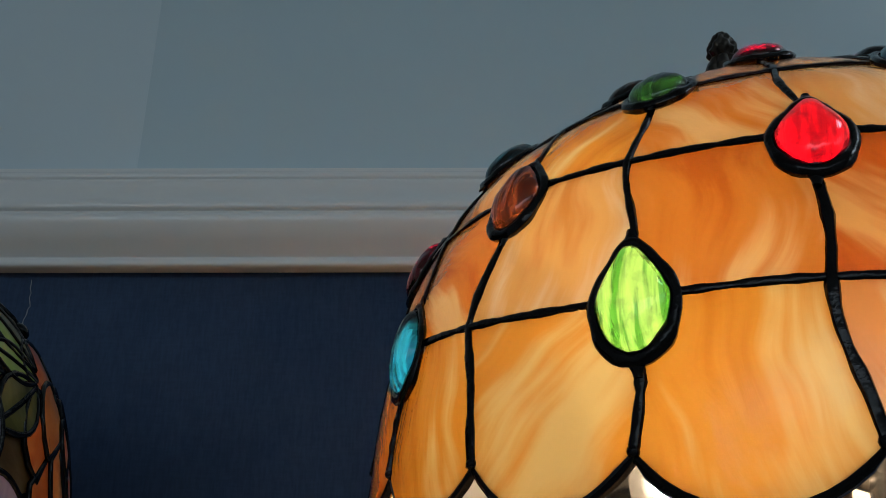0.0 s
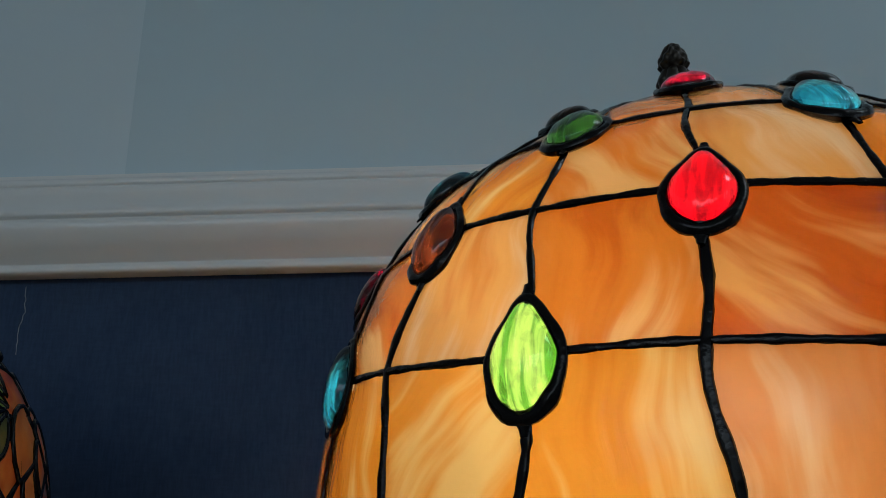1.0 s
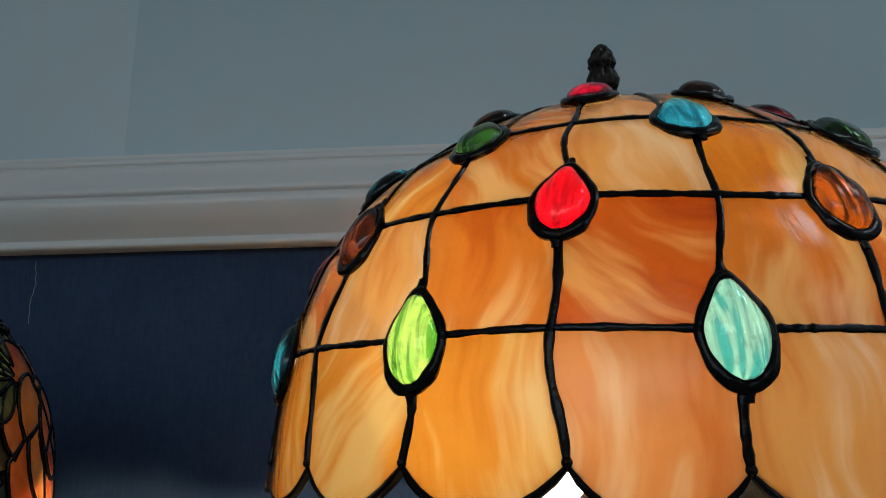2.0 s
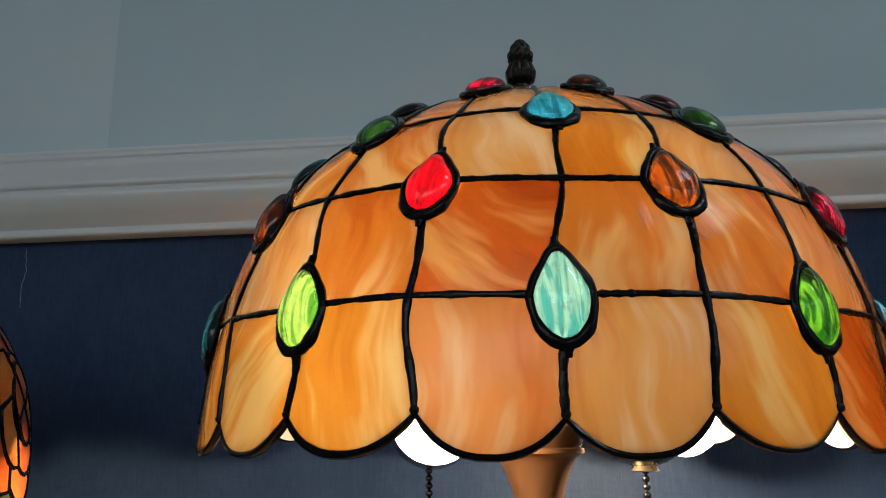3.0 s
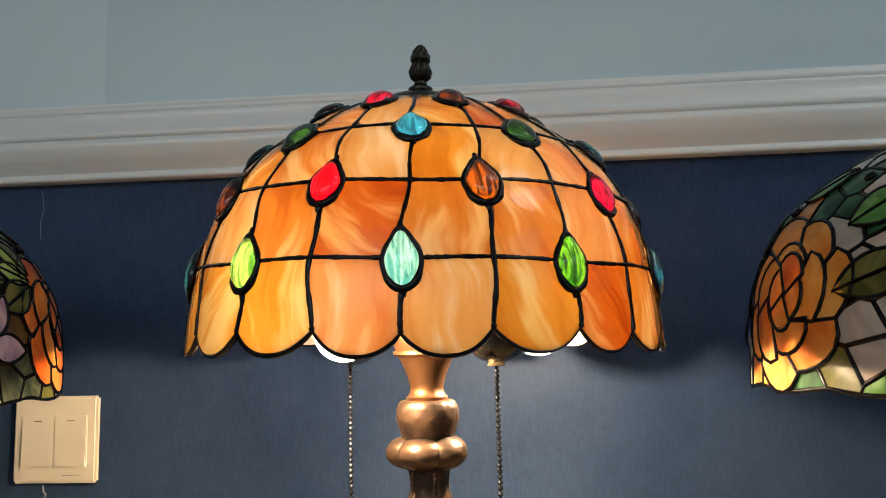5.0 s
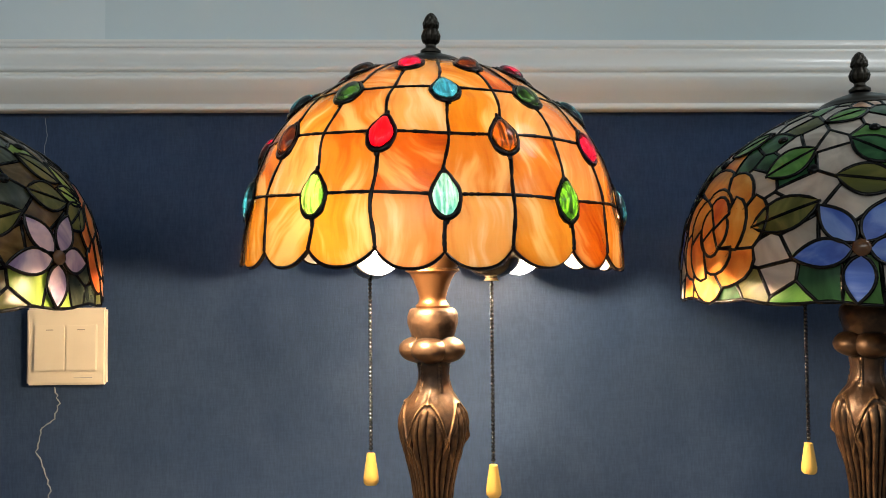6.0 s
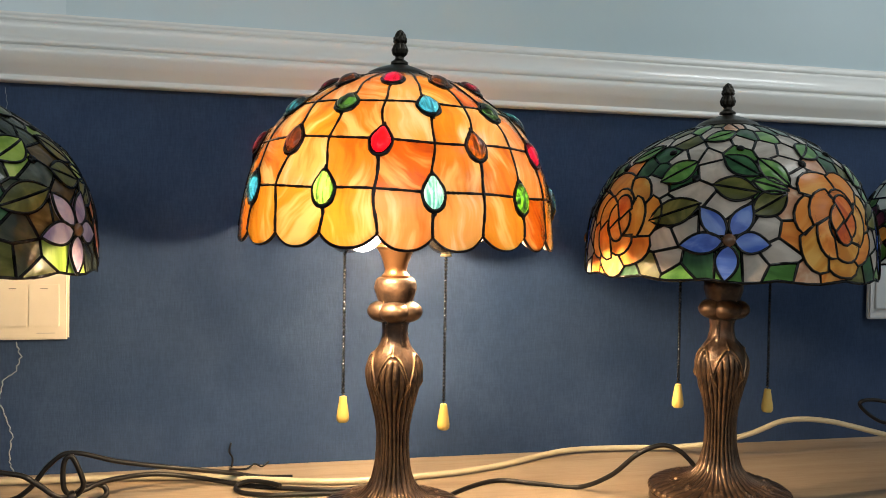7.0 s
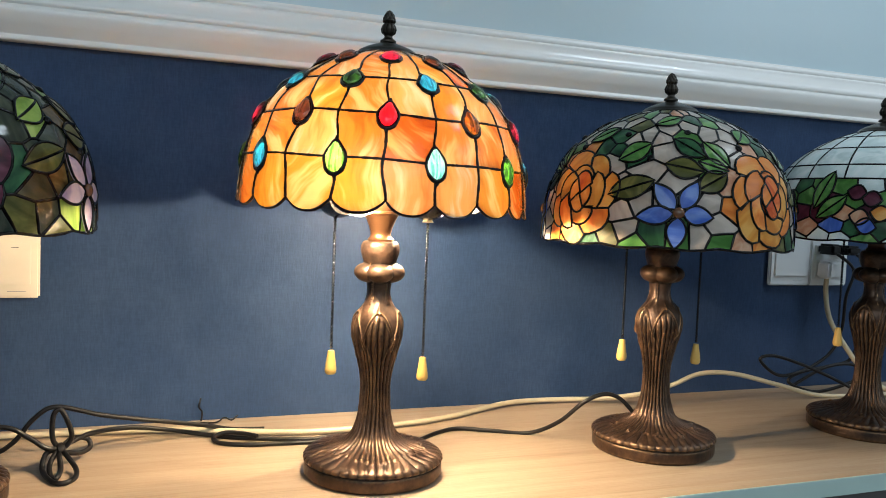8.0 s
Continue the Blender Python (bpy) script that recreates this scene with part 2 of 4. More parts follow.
NAVY, PINE, BRONZE = wallpaper(), pine(), bronze()
UPPER = plain("blue white gloss wall paint", (0.50, 0.615, 0.655), 0.32, 0, 0.06, 6, 0.002, 0, 0.6)
WHITE = plain("white gloss trim paint", (0.78, 0.765, 0.735), 0.34, 0, 0.06, 14, 0.004, 0.35, 0.6)
PANEL = plain("pale gloss wall paint", (0.585, 0.68, 0.715), 0.32, 0, 0.06, 6, 0.002, 0, 0.6)
MINT = plain("pale green edge strip", (0.42, 0.56, 0.52), 0.4, 0, 0.1, 30)
PLASTER = plain("white ceiling paint", (0.75, 0.75, 0.73), 0.8, 0, 0.05, 10)
FLOORING = plain("grey floor tile", (0.30, 0.29, 0.28), 0.4, 0, 0.2, 8)
# dark fill for the shade under the shelf; also colours the switch marks
SHADOWED = plain("dark shade fill and mark grey", (0.10, 0.10, 0.10), 0.5, 0, 0.2, 20)
LEAD = plain("black patinated solder", (0.0020, 0.0020, 0.0024), 0.10, 0.0, 0.3, 90, 0.6, 0, 0.2)
DARKMETAL = plain("dark bronze metal", (0.045, 0.038, 0.03), 0.35, 0.8, 0.3, 90, 0.3)
BRASS = plain("aged brass", (0.45, 0.36, 0.22), 0.3, 0.9, 0.25, 120, 0.2)
BEAD = plain("nickel chain beads", (0.046, 0.051, 0.060), 0.22, 1.0, 0.2, 200, 0.1)
COPPER = plain("copper bronze lacquer", (0.120, 0.056, 0.024), 0.40, 0.9, 0.2, 60, 0.1)
KNOB = plain("yellow wooden knob", (0.62, 0.40, 0.10), 0.45, 0, 0.15, 60, 0.1)
PLASTIC = plain("cream switch plastic", (0.70, 0.65, 0.54), 0.35, 0, 0.16, 60, 0.05)
PLASTIC_W = plain("white switch plastic", (0.70, 0.74, 0.76), 0.3, 0, 0.05, 30, 0.05)
CORD = plain("black cable rubber", (0.006, 0.0055, 0.0055), 0.42, 0, 0.2, 120, 0.1, 0, 0.3)
CORD_W = plain("cream cable rubber", (0.47, 0.41, 0.28), 0.45, 0, 0.12, 60, 0.1)
BULB = glow("lit bulb core", (1.0, 0.755, 0.49), 9400.0)
FROST = opal("frosted bulb glass", (0.93, 0.92, 0.90), 0.85, 0.68)
FLASH = opal("cream flashed opal layer", (0.41, 0.385, 0.347), 0.63)
CLEARBACK = opal("clear cast glass back", (0.50, 0.50, 0.49), 0.95)

def deep(*stops):
    """The full colour of glass that is tinted in its outer layer alone."""
    dark, mid, pale = stops
    soft = tuple(0.6 * d + 0.4 * m for d, m in zip(dark, mid))
    return [tuple(0.45 * k * c ** e for k, c in zip((1.02, 1.0, 1.18), s)) for s, e in ((soft, 1.75), (mid, 1.70), (pale, 1.5))]


CREAM = sheet_glass("cream amber glass", *deep((0.68, 0.38, 0.11), (0.80, 0.59, 0.29), (0.86, 0.78, 0.58)))
AMBER = sheet_glass("golden amber glass", *deep((0.64, 0.33, 0.05), (0.77, 0.495, 0.125), (0.84, 0.71, 0.36)))
ORANGE = sheet_glass("orange streaked glass", *deep((0.57, 0.23, 0.04), (0.71, 0.40, 0.11), (0.82, 0.64, 0.34)))
RUST = sheet_glass("rust orange glass", *deep((0.43, 0.115, 0.025), (0.63, 0.275, 0.065), (0.77, 0.52, 0.23)))
PEACH = sheet_glass("peach glass", *deep((0.68, 0.33, 0.12), (0.77, 0.49, 0.23), (0.83, 0.70, 0.48)))
MILK = glass("cream opal glass", (0.38, 0.325, 0.275), (0.48, 0.415, 0.355), (0.60, 0.53, 0.46), clear=0.22, rough=0.28, ior=1.33)
AQUA = glass("pale aqua opal glass", (0.58, 0.69, 0.68), (0.72, 0.82, 0.81), (0.82, 0.88, 0.87), clear=0.18, rough=0.2, ior=1.36)
SALMON = glass("salmon opal glass", (0.50, 0.22, 0.12), (0.62, 0.32, 0.19), (0.72, 0.48, 0.32), clear=0.22, rough=0.28, ior=1.33)
LEAF = glass("leaf green glass", (0.05, 0.16, 0.03), (0.10, 0.27, 0.06), (0.22, 0.40, 0.12), clear=0.22, rough=0.28, ior=1.33)
DEEP = glass("deep green glass", (0.010, 0.045, 0.018), (0.02, 0.085, 0.035), (0.045, 0.15, 0.06), clear=0.22, rough=0.28, ior=1.33)
LIME = glass("lime green glass", (0.18, 0.30, 0.04), (0.32, 0.46, 0.08), (0.50, 0.60, 0.16), clear=0.22, rough=0.28, ior=1.33)
OLIVE = glass("olive green glass", (0.055, 0.06, 0.012), (0.10, 0.105, 0.025), (0.20, 0.18, 0.05), clear=0.22, rough=0.28, ior=1.33)
SMOKE = glass("dark smoky green glass", (0.02, 0.03, 0.02), (0.045, 0.055, 0.035), (0.09, 0.10, 0.06), clear=0.35, rough=0.08, ripple=0.6)
TAWNY = glass("tawny brown glass", (0.07, 0.04, 0.015), (0.14, 0.085, 0.03), (0.24, 0.16, 0.06), clear=0.35, ripple=0.6)
BLUE = glass("sky blue glass", (0.03, 0.09, 0.42), (0.07, 0.16, 0.58), (0.20, 0.32, 0.70), clear=0.22, rough=0.28, ior=1.33)
LILAC = glass("lilac opal glass", (0.26, 0.20, 0.34), (0.44, 0.34, 0.46), (0.66, 0.52, 0.58), clear=0.22, rough=0.28, ior=1.33)
PLUM = glass("plum glass", (0.045, 0.008, 0.018), (0.09, 0.016, 0.035), (0.16, 0.04, 0.07), clear=0.22, rough=0.28, ior=1.33)
ROSE = glass("orange rose glass", (0.62, 0.155, 0.025), (0.78, 0.25, 0.045), (0.86, 0.38, 0.10), clear=0.2, rough=0.28, ior=1.33)
GOLD = glass("golden yellow glass", (0.58, 0.20, 0.03), (0.70, 0.30, 0.05), (0.78, 0.42, 0.11), clear=0.2, rough=0.28, ior=1.33)
SCARLET = glass("scarlet orange glass", (0.52, 0.07, 0.015), (0.72, 0.14, 0.02), (0.85, 0.28, 0.06), clear=0.2, rough=0.28, ior=1.33)
BEADGLASS = plain("brown glass bead", (0.13, 0.055, 0.022), 0.12, 0, 0.3, 200, 0.2)
SOCKET = plain("blackened metal socket", (0.012, 0.011, 0.010), 0.22, 0.4, 0.3, 90, 0.1)
OFFBULB = plain("unlit frosted bulb", (0.8, 0.79, 0.75), 0.35, 0, 0.04, 30)
DARKCUP = plain("dark reddish bronze", (0.075, 0.03, 0.02), 0.3, 0.6, 0.3, 60, 0.1)
CRACK = plain("bare plaster crack", (0.24, 0.27, 0.30), 0.8, 0, 0.2, 90)
# upper and side jewels have their dimness put into darker copies of the hues
JEWELS = {
    "red": jewel("ruby red jewel", (0.26, 0.0006, 0.004), (0.54, 0.0012, 0.010)),
    "brown": jewel("amber brown jewel", (0.035, 0.007, 0.0004), (0.17, 0.040, 0.0015)),
    "dim_red": jewel("dim red jewel", (0.12, 0.0006, 0.010), (0.26, 0.0015, 0.026)),
    "dim_brown": jewel("dim brown jewel", (0.014, 0.0026, 0.0006), (0.045, 0.009, 0.0018)),
    "lime": jewel("lime green jewel", (0.032, 0.13, 0.010), (0.24, 0.44, 0.10)),
    "green": jewel("leaf green jewel", (0.006, 0.055, 0.003), (0.07, 0.25, 0.016)),
    "dim_green": jewel("dim green jewel", (0.0012, 0.008, 0.0014), (0.006, 0.028, 0.004)),
    "teal": jewel("teal jewel", (0.03, 0.26, 0.30), (0.32, 0.76, 0.78)),
    "blue": jewel("sea blue jewel", (0.0016, 0.045, 0.100), (0.010, 0.14, 0.25)),
}


# ---------------------------------------------------------------- mesh helpers
def mesh_of(name, bm, mat, smooth=True):
    bmesh.ops.recalc_face_normals(bm, faces=bm.faces)
    me = bpy.data.meshes.new(name)
    bm.to_mesh(me)
    bm.free()
    me.materials.append(mat)
    if smooth:
        me.polygons.foreach_set("use_smooth", [True] * len(me.polygons))
        me.set_sharp_from_angle(angle=radians(42))
    return me


def part(name, bm, mat, parent=None, label="", smooth=True, at=None):
    ob = new(name, mesh_of(name, bm, mat, smooth))
    if parent is not None:
        ob.parent = parent
    if at is not None:
        ob.matrix_basis = at
    return tagged(ob, label)


def box(bm, x0, y0, z0, x1, y1, z1, bevel=0.0):
    vs = [bm.verts.new((x, y, z)) for x in (x0, x1) for y in (y0, y1) for z in (z0, z1)]
    fs = [bm.faces.new([vs[i] for i in f]) for f in ((0, 1, 3, 2), (4, 6, 7, 5), (0, 4, 5, 1), (2, 3, 7, 6), (0, 2, 6, 4), (1, 5, 7, 3))]
    if bevel:
        es = list({e for f in fs for e in f.edges})
        bmesh.ops.bevel(bm, geom=es, offset=bevel, segments=2, affect="EDGES")
    return bm


def lathe(bm, rz, seg=32, wave=None, closed=True):
    """Turned shape from (radius, height) pairs; wave(angle, height, radius) adds relief to the radius."""
    rings = []
    for r, z in rz:
        ring = []
        for i in range(seg):
            a = 2 * math.pi * i / seg
            q = r + (wave(a, z, r) if wave else 0)
            ring.append(bm.verts.new((q * math.cos(a), q * math.sin(a), z)))
        rings.append(ring)
    for a, b in zip(rings, rings[1:]):
        for i in range(seg):
            j = (i + 1) % seg
            bm.faces.new((a[i], a[j], b[j], b[i]))
    if closed:
        bm.faces.new(rings[0])
        bm.faces.new(rings[-1])
    return bm


def tube(bm, pts, radius, seg=8, close=False, flat=1.0, up=None):
    """A round (or flattened) tube through the points; radius may be a number or a function of 0..1."""
    pts = [Vector(p) for p in pts]
    n = len(pts)
    rings, side = [], None
    for i, p in enumerate(pts):
        a, b = (pts[(i - 1) % n], pts[(i + 1) % n]) if close else (pts[max(i - 1, 0)], pts[min(i + 1, n - 1)])
        d = (b - a).normalized()
        ref = up[i] if up else (side if side else (Vector((0, 0, 1)) if abs(d.z) < 0.9 else Vector((1, 0, 0))))
        u = (ref - d * ref.dot(d)).normalized()
        w = d.cross(u)
        side = u
        r = radius(i / max(n - 1, 1)) if callable(radius) else radius
        rings.append([bm.verts.new(p + (u * (math.cos(t) * flat) + w * math.sin(t)) * r) for t in [2 * math.pi * k / seg for k in range(seg)]])
    for i in range(n if close else n - 1):
        a, b = rings[i], rings[(i + 1) % n]
        for k in range(seg):
            j = (k + 1) % seg
            bm.faces.new((a[k], a[j], b[j], b[k]))
    if not close:
        bm.faces.new(rings[0])
        bm.faces.new(rings[-1])
    return bm


def curve_through(points, steps=10, close=False):
    """Catmull-Rom points through the given ones."""
    p = [Vector(q) for q in points]
    n = len(p)
    out = []
    for i in range(n if close else n - 1):
        g = (lambda k: p[k % n]) if close else (lambda k: p[min(max(k, 0), n - 1)])
        a, b, c, d = g(i - 1), g(i), g(i + 1), g(i + 2)
        for s in range(steps):
            t = s / steps
            out.append(0.5 * (2 * b + (c - a) * t + (2 * a - 5 * b + 4 * c - d) * t * t + (3 * b - a - 3 * c + d) * t ** 3))
    if not close:
        out.append(p[-1])
    return out


def slab(name, x0, y0, z0, x1, y1, z1, mat, label, category, bevel=0.0):
    return tagged(part(name, box(bmesh.new(), x0, y0, z0, x1, y1, z1, bevel), mat, smooth=bevel > 0), label, category, "", "structure")


# ---------------------------------------------------------------- the room
X0, X1, Y0 = -2.2, 2.6, -3.2
RAIL0, RAIL1 = 0.4655, 0.5495
slab("wall_north", X0, WALL, FLOOR, X1, WALL + 0.12, RAIL0 + 0.03, NAVY, "navy blue linen-textured wallpaper below the rail", "wall")
slab("wall_upper", -0.359, WALL - 0.002, RAIL0 + 0.03, X1, WALL + 0.12, CEIL, UPPER, "glossy blue-white painted wall above the rail", "wall")
slab("wall_panel", X0, WALL - 0.0022, RAIL0 + 0.03, -0.359, WALL + 0.12, CEIL, PANEL, "paler glossy painted wall panel beside a joint", "wall")
slab("wall_south", X0, Y0 - 0.12, FLOOR, X1, Y0, CEIL, PLASTER, "plain pale room wall", "wall")
slab("wall_west", X0 - 0.12, Y0 - 0.12, FLOOR, X0, WALL + 0.12, CEIL, PLASTER, "plain pale room wall", "wall")
slab("wall_east", X1, Y0 - 0.12, FLOOR, X1 + 0.12, WALL + 0.12, CEIL, PLASTER, "plain pale room wall", "wall")
slab("floor", X0 - 0.12, Y0 - 0.12, FLOOR - 0.1, X1 + 0.12, WALL + 0.12, FLOOR, FLOORING, "plain grey floor", "floor")
slab("ceiling", X0 - 0.12, Y0 - 0.12, CEIL, X1 + 0.12, WALL + 0.12, CEIL + 0.1, PLASTER, "plain white ceiling", "ceiling")


def rail():
    """Moulded rail along the wall: bead, cove and stepped top."""
    keys = [(0.0105, 0.0), (0.0128, 0.0012), (0.0134, 0.0035), (0.0126, 0.0060), (0.0112, 0.0078), (0.0118, 0.0095), (0.0150, 0.0150), (0.0186, 0.0215), (0.0212, 0.0290),
            (0.0222, 0.0345), (0.0216, 0.0380), (0.0190, 0.0402), (0.0182, 0.0418), (0.0200, 0.0432), (0.0206, 0.0460), (0.0198, 0.0490), (0.0166, 0.0525), (0.0142, 0.0575),
            (0.0130, 0.0635), (0.0128, 0.0680), (0.0116, 0.0700), (0.0100, 0.0710), (0.0108, 0.0730), (0.0106, 0.0762), (0.0076, 0.0785), (0.0060, 0.0800), (0.0056, 0.0825)]
    prof = [(0.0, RAIL0)] + [(p.x, RAIL0 + p.y) for p in curve_through([(d, z, 0) for d, z in keys], 4)] + [(0.0, RAIL1)]
    bm = bmesh.new()
    ends = [[bm.verts.new((x, WALL - d, z)) for d, z in prof + [(-0.01, RAIL1), (-0.01, RAIL0)]] for x in (X0, X1)]
    n = len(ends[0])
    for i in range(n):
        bm.faces.new((ends[0][i], ends[0][(i + 1) % n], ends[1][(i + 1) % n], ends[1][i]))
    bm.faces.new(ends[0])
    bm.faces.new(ends[1])
    return tagged(part("trim", bm, WHITE), "white glossy moulded rail along the wall", "trim", "", "structure")


rail()


def shelf():
    root = tagged(new("shelf"), "pale pine shelf board with a mint green front edge", "shelf")
    part("board", box(bmesh.new(), -1.6, FRONT, -0.02, 2.0, WALL - 0.0015, 0.0), PINE, root, smooth=False)
    part("edge_strip", box(bmesh.new(), -1.6, FRONT - 0.0022, -0.02, 2.0, FRONT, 0.0004, 0.0006), MINT, root, "mint green edge strip")
    # no cabinet is known here; the dark block paints in the shade below
    part("dark_block", box(bmesh.new(), -1.58, FRONT + 0.03, FLOOR, 1.98, WALL - 0.004, -0.021), SHADOWED, root, "dark block put in for the shade under the board", smooth=False)
    return root


shelf()

# ---------------------------------------------------------------- lamp parts shared by all the lamps
BODY = [(0.0, 0.0), (0.072, 0.0), (0.0745, 0.003), (0.0745, 0.013), (0.073, 0.0155), (0.0745, 0.018), (0.0735, 0.0215), (0.068, 0.0245),
        (0.056, 0.0275), (0.044, 0.031), (0.034, 0.0355), (0.0265, 0.042), (0.0215, 0.050), (0.0185, 0.059), (0.0165, 0.070), (0.0155, 0.083),
        (0.0153, 0.096), (0.0165, 0.108), (0.0188, 0.120), (0.0218, 0.132), (0.0248, 0.143), (0.0268, 0.152), (0.0272, 0.160), (0.0255, 0.169),
        (0.0215, 0.177), (0.0165, 0.184), (0.0135, 0.190), (0.0122, 0.198), (0.0128, 0.205), (0.0140, 0.211), (0.0155, 0.216), (0.0165, 0.221),
        (0.0168, 0.226), (0.0176, 0.230), (0.0192, 0.235), (0.0208, 0.241), (0.0205, 0.247), (0.0188, 0.251), (0.0168, 0.2525)]
CUP = [(0.0, 0.2515), (0.0135, 0.2525), (0.0140, 0.2545), (0.0118, 0.2565), (0.0108, 0.260), (0.0125, 0.267), (0.0155, 0.275), (0.0185, 0.2805),
       (0.0222, 0.2825), (0.0222, 0.2845), (0.0205, 0.2850), (0.0225, 0.290), (0.0235, 0.296), (0.0215, 0.301), (0.010, 0.303), (0.0, 0.303)]


def finer(rz, steps):
    out = []
    for (a, b), (c, d) in zip(rz, rz[1:]):
        out += [(a + (c - a) * i / steps, b + (d - b) * i / steps) for i in range(steps)]
    return out + [rz[-1]]


def smooth_step(a, b, x):
    t = min(max((x - a) / (b - a), 0), 1)
    return t * t * (3 - 2 * t)


LOBE0 = radians(-103)


def body_relief(a, z, r):
    """Cast relief: flutes on the shaft, arched leaves on the bulge, five balls below the neck and beaded strips."""
    a -= LOBE0
    d = 0.0
    off = (a + math.pi / 5) % (2 * math.pi / 5) - math.pi / 5
    arch = 0.1475 + 0.0300 * (1 - (abs(off) / 0.628) ** 2.2)
    shaft = smooth_step(0.03, 0.055, z) * smooth_step(arch - 0.003, arch - 0.011, z)
    wob = 0.35 * math.sin(2 * a + z * 60) + 0.2 * math.sin(7 * a - z * 110)
    d += 0.0028 * shaft * (abs(math.sin(12.5 * a + wob)) ** 0.6 - 0.65)
    d += 0.0010 * shaft * math.cos(5 * a + 1.0)
    bulge = smooth_step(0.136, 0.146, z) * smooth_step(0.188, 0.180, z)
    d += bulge * (0.0019 * math.exp(-((z - arch) / 0.0015) ** 2) + 0.0010 * math.exp(-((z - arch + 0.0055) / 0.0013) ** 2))
    d += 0.0014 * bulge * math.exp(-(off * r / 0.0012) ** 2) * smooth_step(0.172, 0.178, z)
    corner = (abs(off) - 0.628) * r
    d += 0.0020 * math.exp(-((z - 0.1485) / 0.0042) ** 2 - (corner / 0.0030) ** 2)
    d += 0.0016 * smooth_step(0.120, 0.142, z) * smooth_step(0.150, 0.144, z) * math.exp(-((abs(corner) - 0.30 * max(0.0, 0.148 - z)) / 0.0012) ** 2)
    # the five balls
    rc, wide, tall, zc = 0.0125, 0.0155, 0.0108, 0.2190
    q = 1 - ((z - zc) / tall) ** 2
    if q > 0:
        q = wide ** 2 * q - (rc * math.sin(off)) ** 2
        if q > 0:
            d = max(d, rc * math.cos(off) + math.sqrt(q) - r)
    neck = smooth_step(0.184, 0.188, z) * smooth_step(0.209, 0.206, z)
    strip = max(0.0, 1 - abs(math.cos(2.5 * a)) * 3.2)
    d += 0.0016 * neck * strip ** 0.5 * (0.7 + 0.3 * math.sin(z * 2600))
    bead = smooth_step(0.0155, 0.018, z) * smooth_step(0.0245, 0.0215, z)
    d += 0.0016 * bead * abs(math.sin(24 * a))
    return d + 0.0003 * noise.noise((math.cos(a) * r * 260, math.sin(a) * r * 260, z * 260))


def foot_lift(a, r):
    """Height of the leaf relief on the foot: flutes that run down from the shaft, looped scrolls and a ribbed border."""
    a -= LOBE0
    t = smooth_step(0.020, 0.030, r) * smooth_step(0.0745, 0.070, r)
    off = (a + math.pi / 5) % (2 * math.pi / 5) - math.pi / 5
    edge = 0.0535 + 0.0050 * math.cos(5 * a) + 0.0016 * math.cos(15 * a)
    outer = smooth_step(edge, edge + 0.0022, r)
    ribs = 0.0017 * (abs(math.sin(20 * a + 3 * math.sin(5 * a) * (r - 0.06) * 30)) ** 0.55 - 0.6) * outer
    sweep = 26 * (r - 0.028) * math.sin(5 * a) + 0.5 * math.sin(3 * a)
    inner = 0.0017 * (abs(math.sin(22.5 * a + 1.8 * sweep)) ** 0.7 - 0.55) * (1 - outer)
    scroll = 0.0014 * math.exp(-((r - edge) / 0.0012) ** 2) + 0.0010 * math.exp(-((r - edge + 0.0042) / 0.0010) ** 2)
    boss = 0.0026 * math.exp(-((r - 0.0475) ** 2 + (abs(off) * 0.0475 - 0.0125) ** 2) / 0.0022 ** 2)
    return t * (ribs + inner + scroll + boss)


BODY_MESH = {}


def lamp_body(root, cup_mat=None, turn=0.0):
    cup_mat = cup_mat or COPPER
    if BODY_MESH:
        ob = tagged(new("base", BODY_MESH["base"]), "cast antique bronze base with leaf relief")
        ob.parent, ob.matrix_basis = root, pose(0, 0, 0, 0, 0, turn)
        part("cup", lathe(bmesh.new(), finer(CUP, 2)[1:-1], 40), cup_mat, root, "turned metal cup")
        return ob
    bm = bmesh.new()
    rz = [(p.x, p.y) for p in curve_through([(r, z, 0) for r, z in BODY[1:]], 5)]
    lathe(bm, rz, 360, body_relief)
    for v in bm.verts:
        r = math.hypot(v.co.x, v.co.y)
        if v.co.z > 0.0215 and v.co.z < 0.05:
            v.co.z += foot_lift(math.atan2(v.co.y, v.co.x), r)
    b = part("base", bm, BRONZE, root, "cast antique bronze base with leaf relief")
    BODY_MESH["base"] = b.data
    part("cup", lathe(bmesh.new(), finer(CUP, 2)[1:-1], 40), cup_mat, root, "copper-coloured turned cup")
    return b


def finial(root, z, at):
    rz = [(0.004, z), (0.0085, z + 0.001), (0.0085, z + 0.003), (0.0045, z + 0.006), (0.0042, z + 0.008), (0.0070, z + 0.011), (0.0080, z + 0.015),
          (0.0062, z + 0.0195), (0.0050, z + 0.021), (0.0066, z + 0.0235), (0.0060, z + 0.027), (0.0040, z + 0.0315), (0.0015, z + 0.0345), (0.0004, z + 0.035)]
    def scales(a, h, r):
        u = h - z
        if u < 0.0095 or r < 0.0025:
            return 0
        if u < 0.0205:
            return 0.0011 * (abs(math.sin(4 * a)) ** 0.7 - 0.5)
        return 0.0009 * (abs(math.sin(4 * a + u * 420)) + abs(math.sin(4 * a - u * 420)) - 1.1)

    return part("finial", lathe(bmesh.new(), finer(rz, 5), 64, scales), DARKMETAL, root, "dark bronze pinecone finial", at=at)


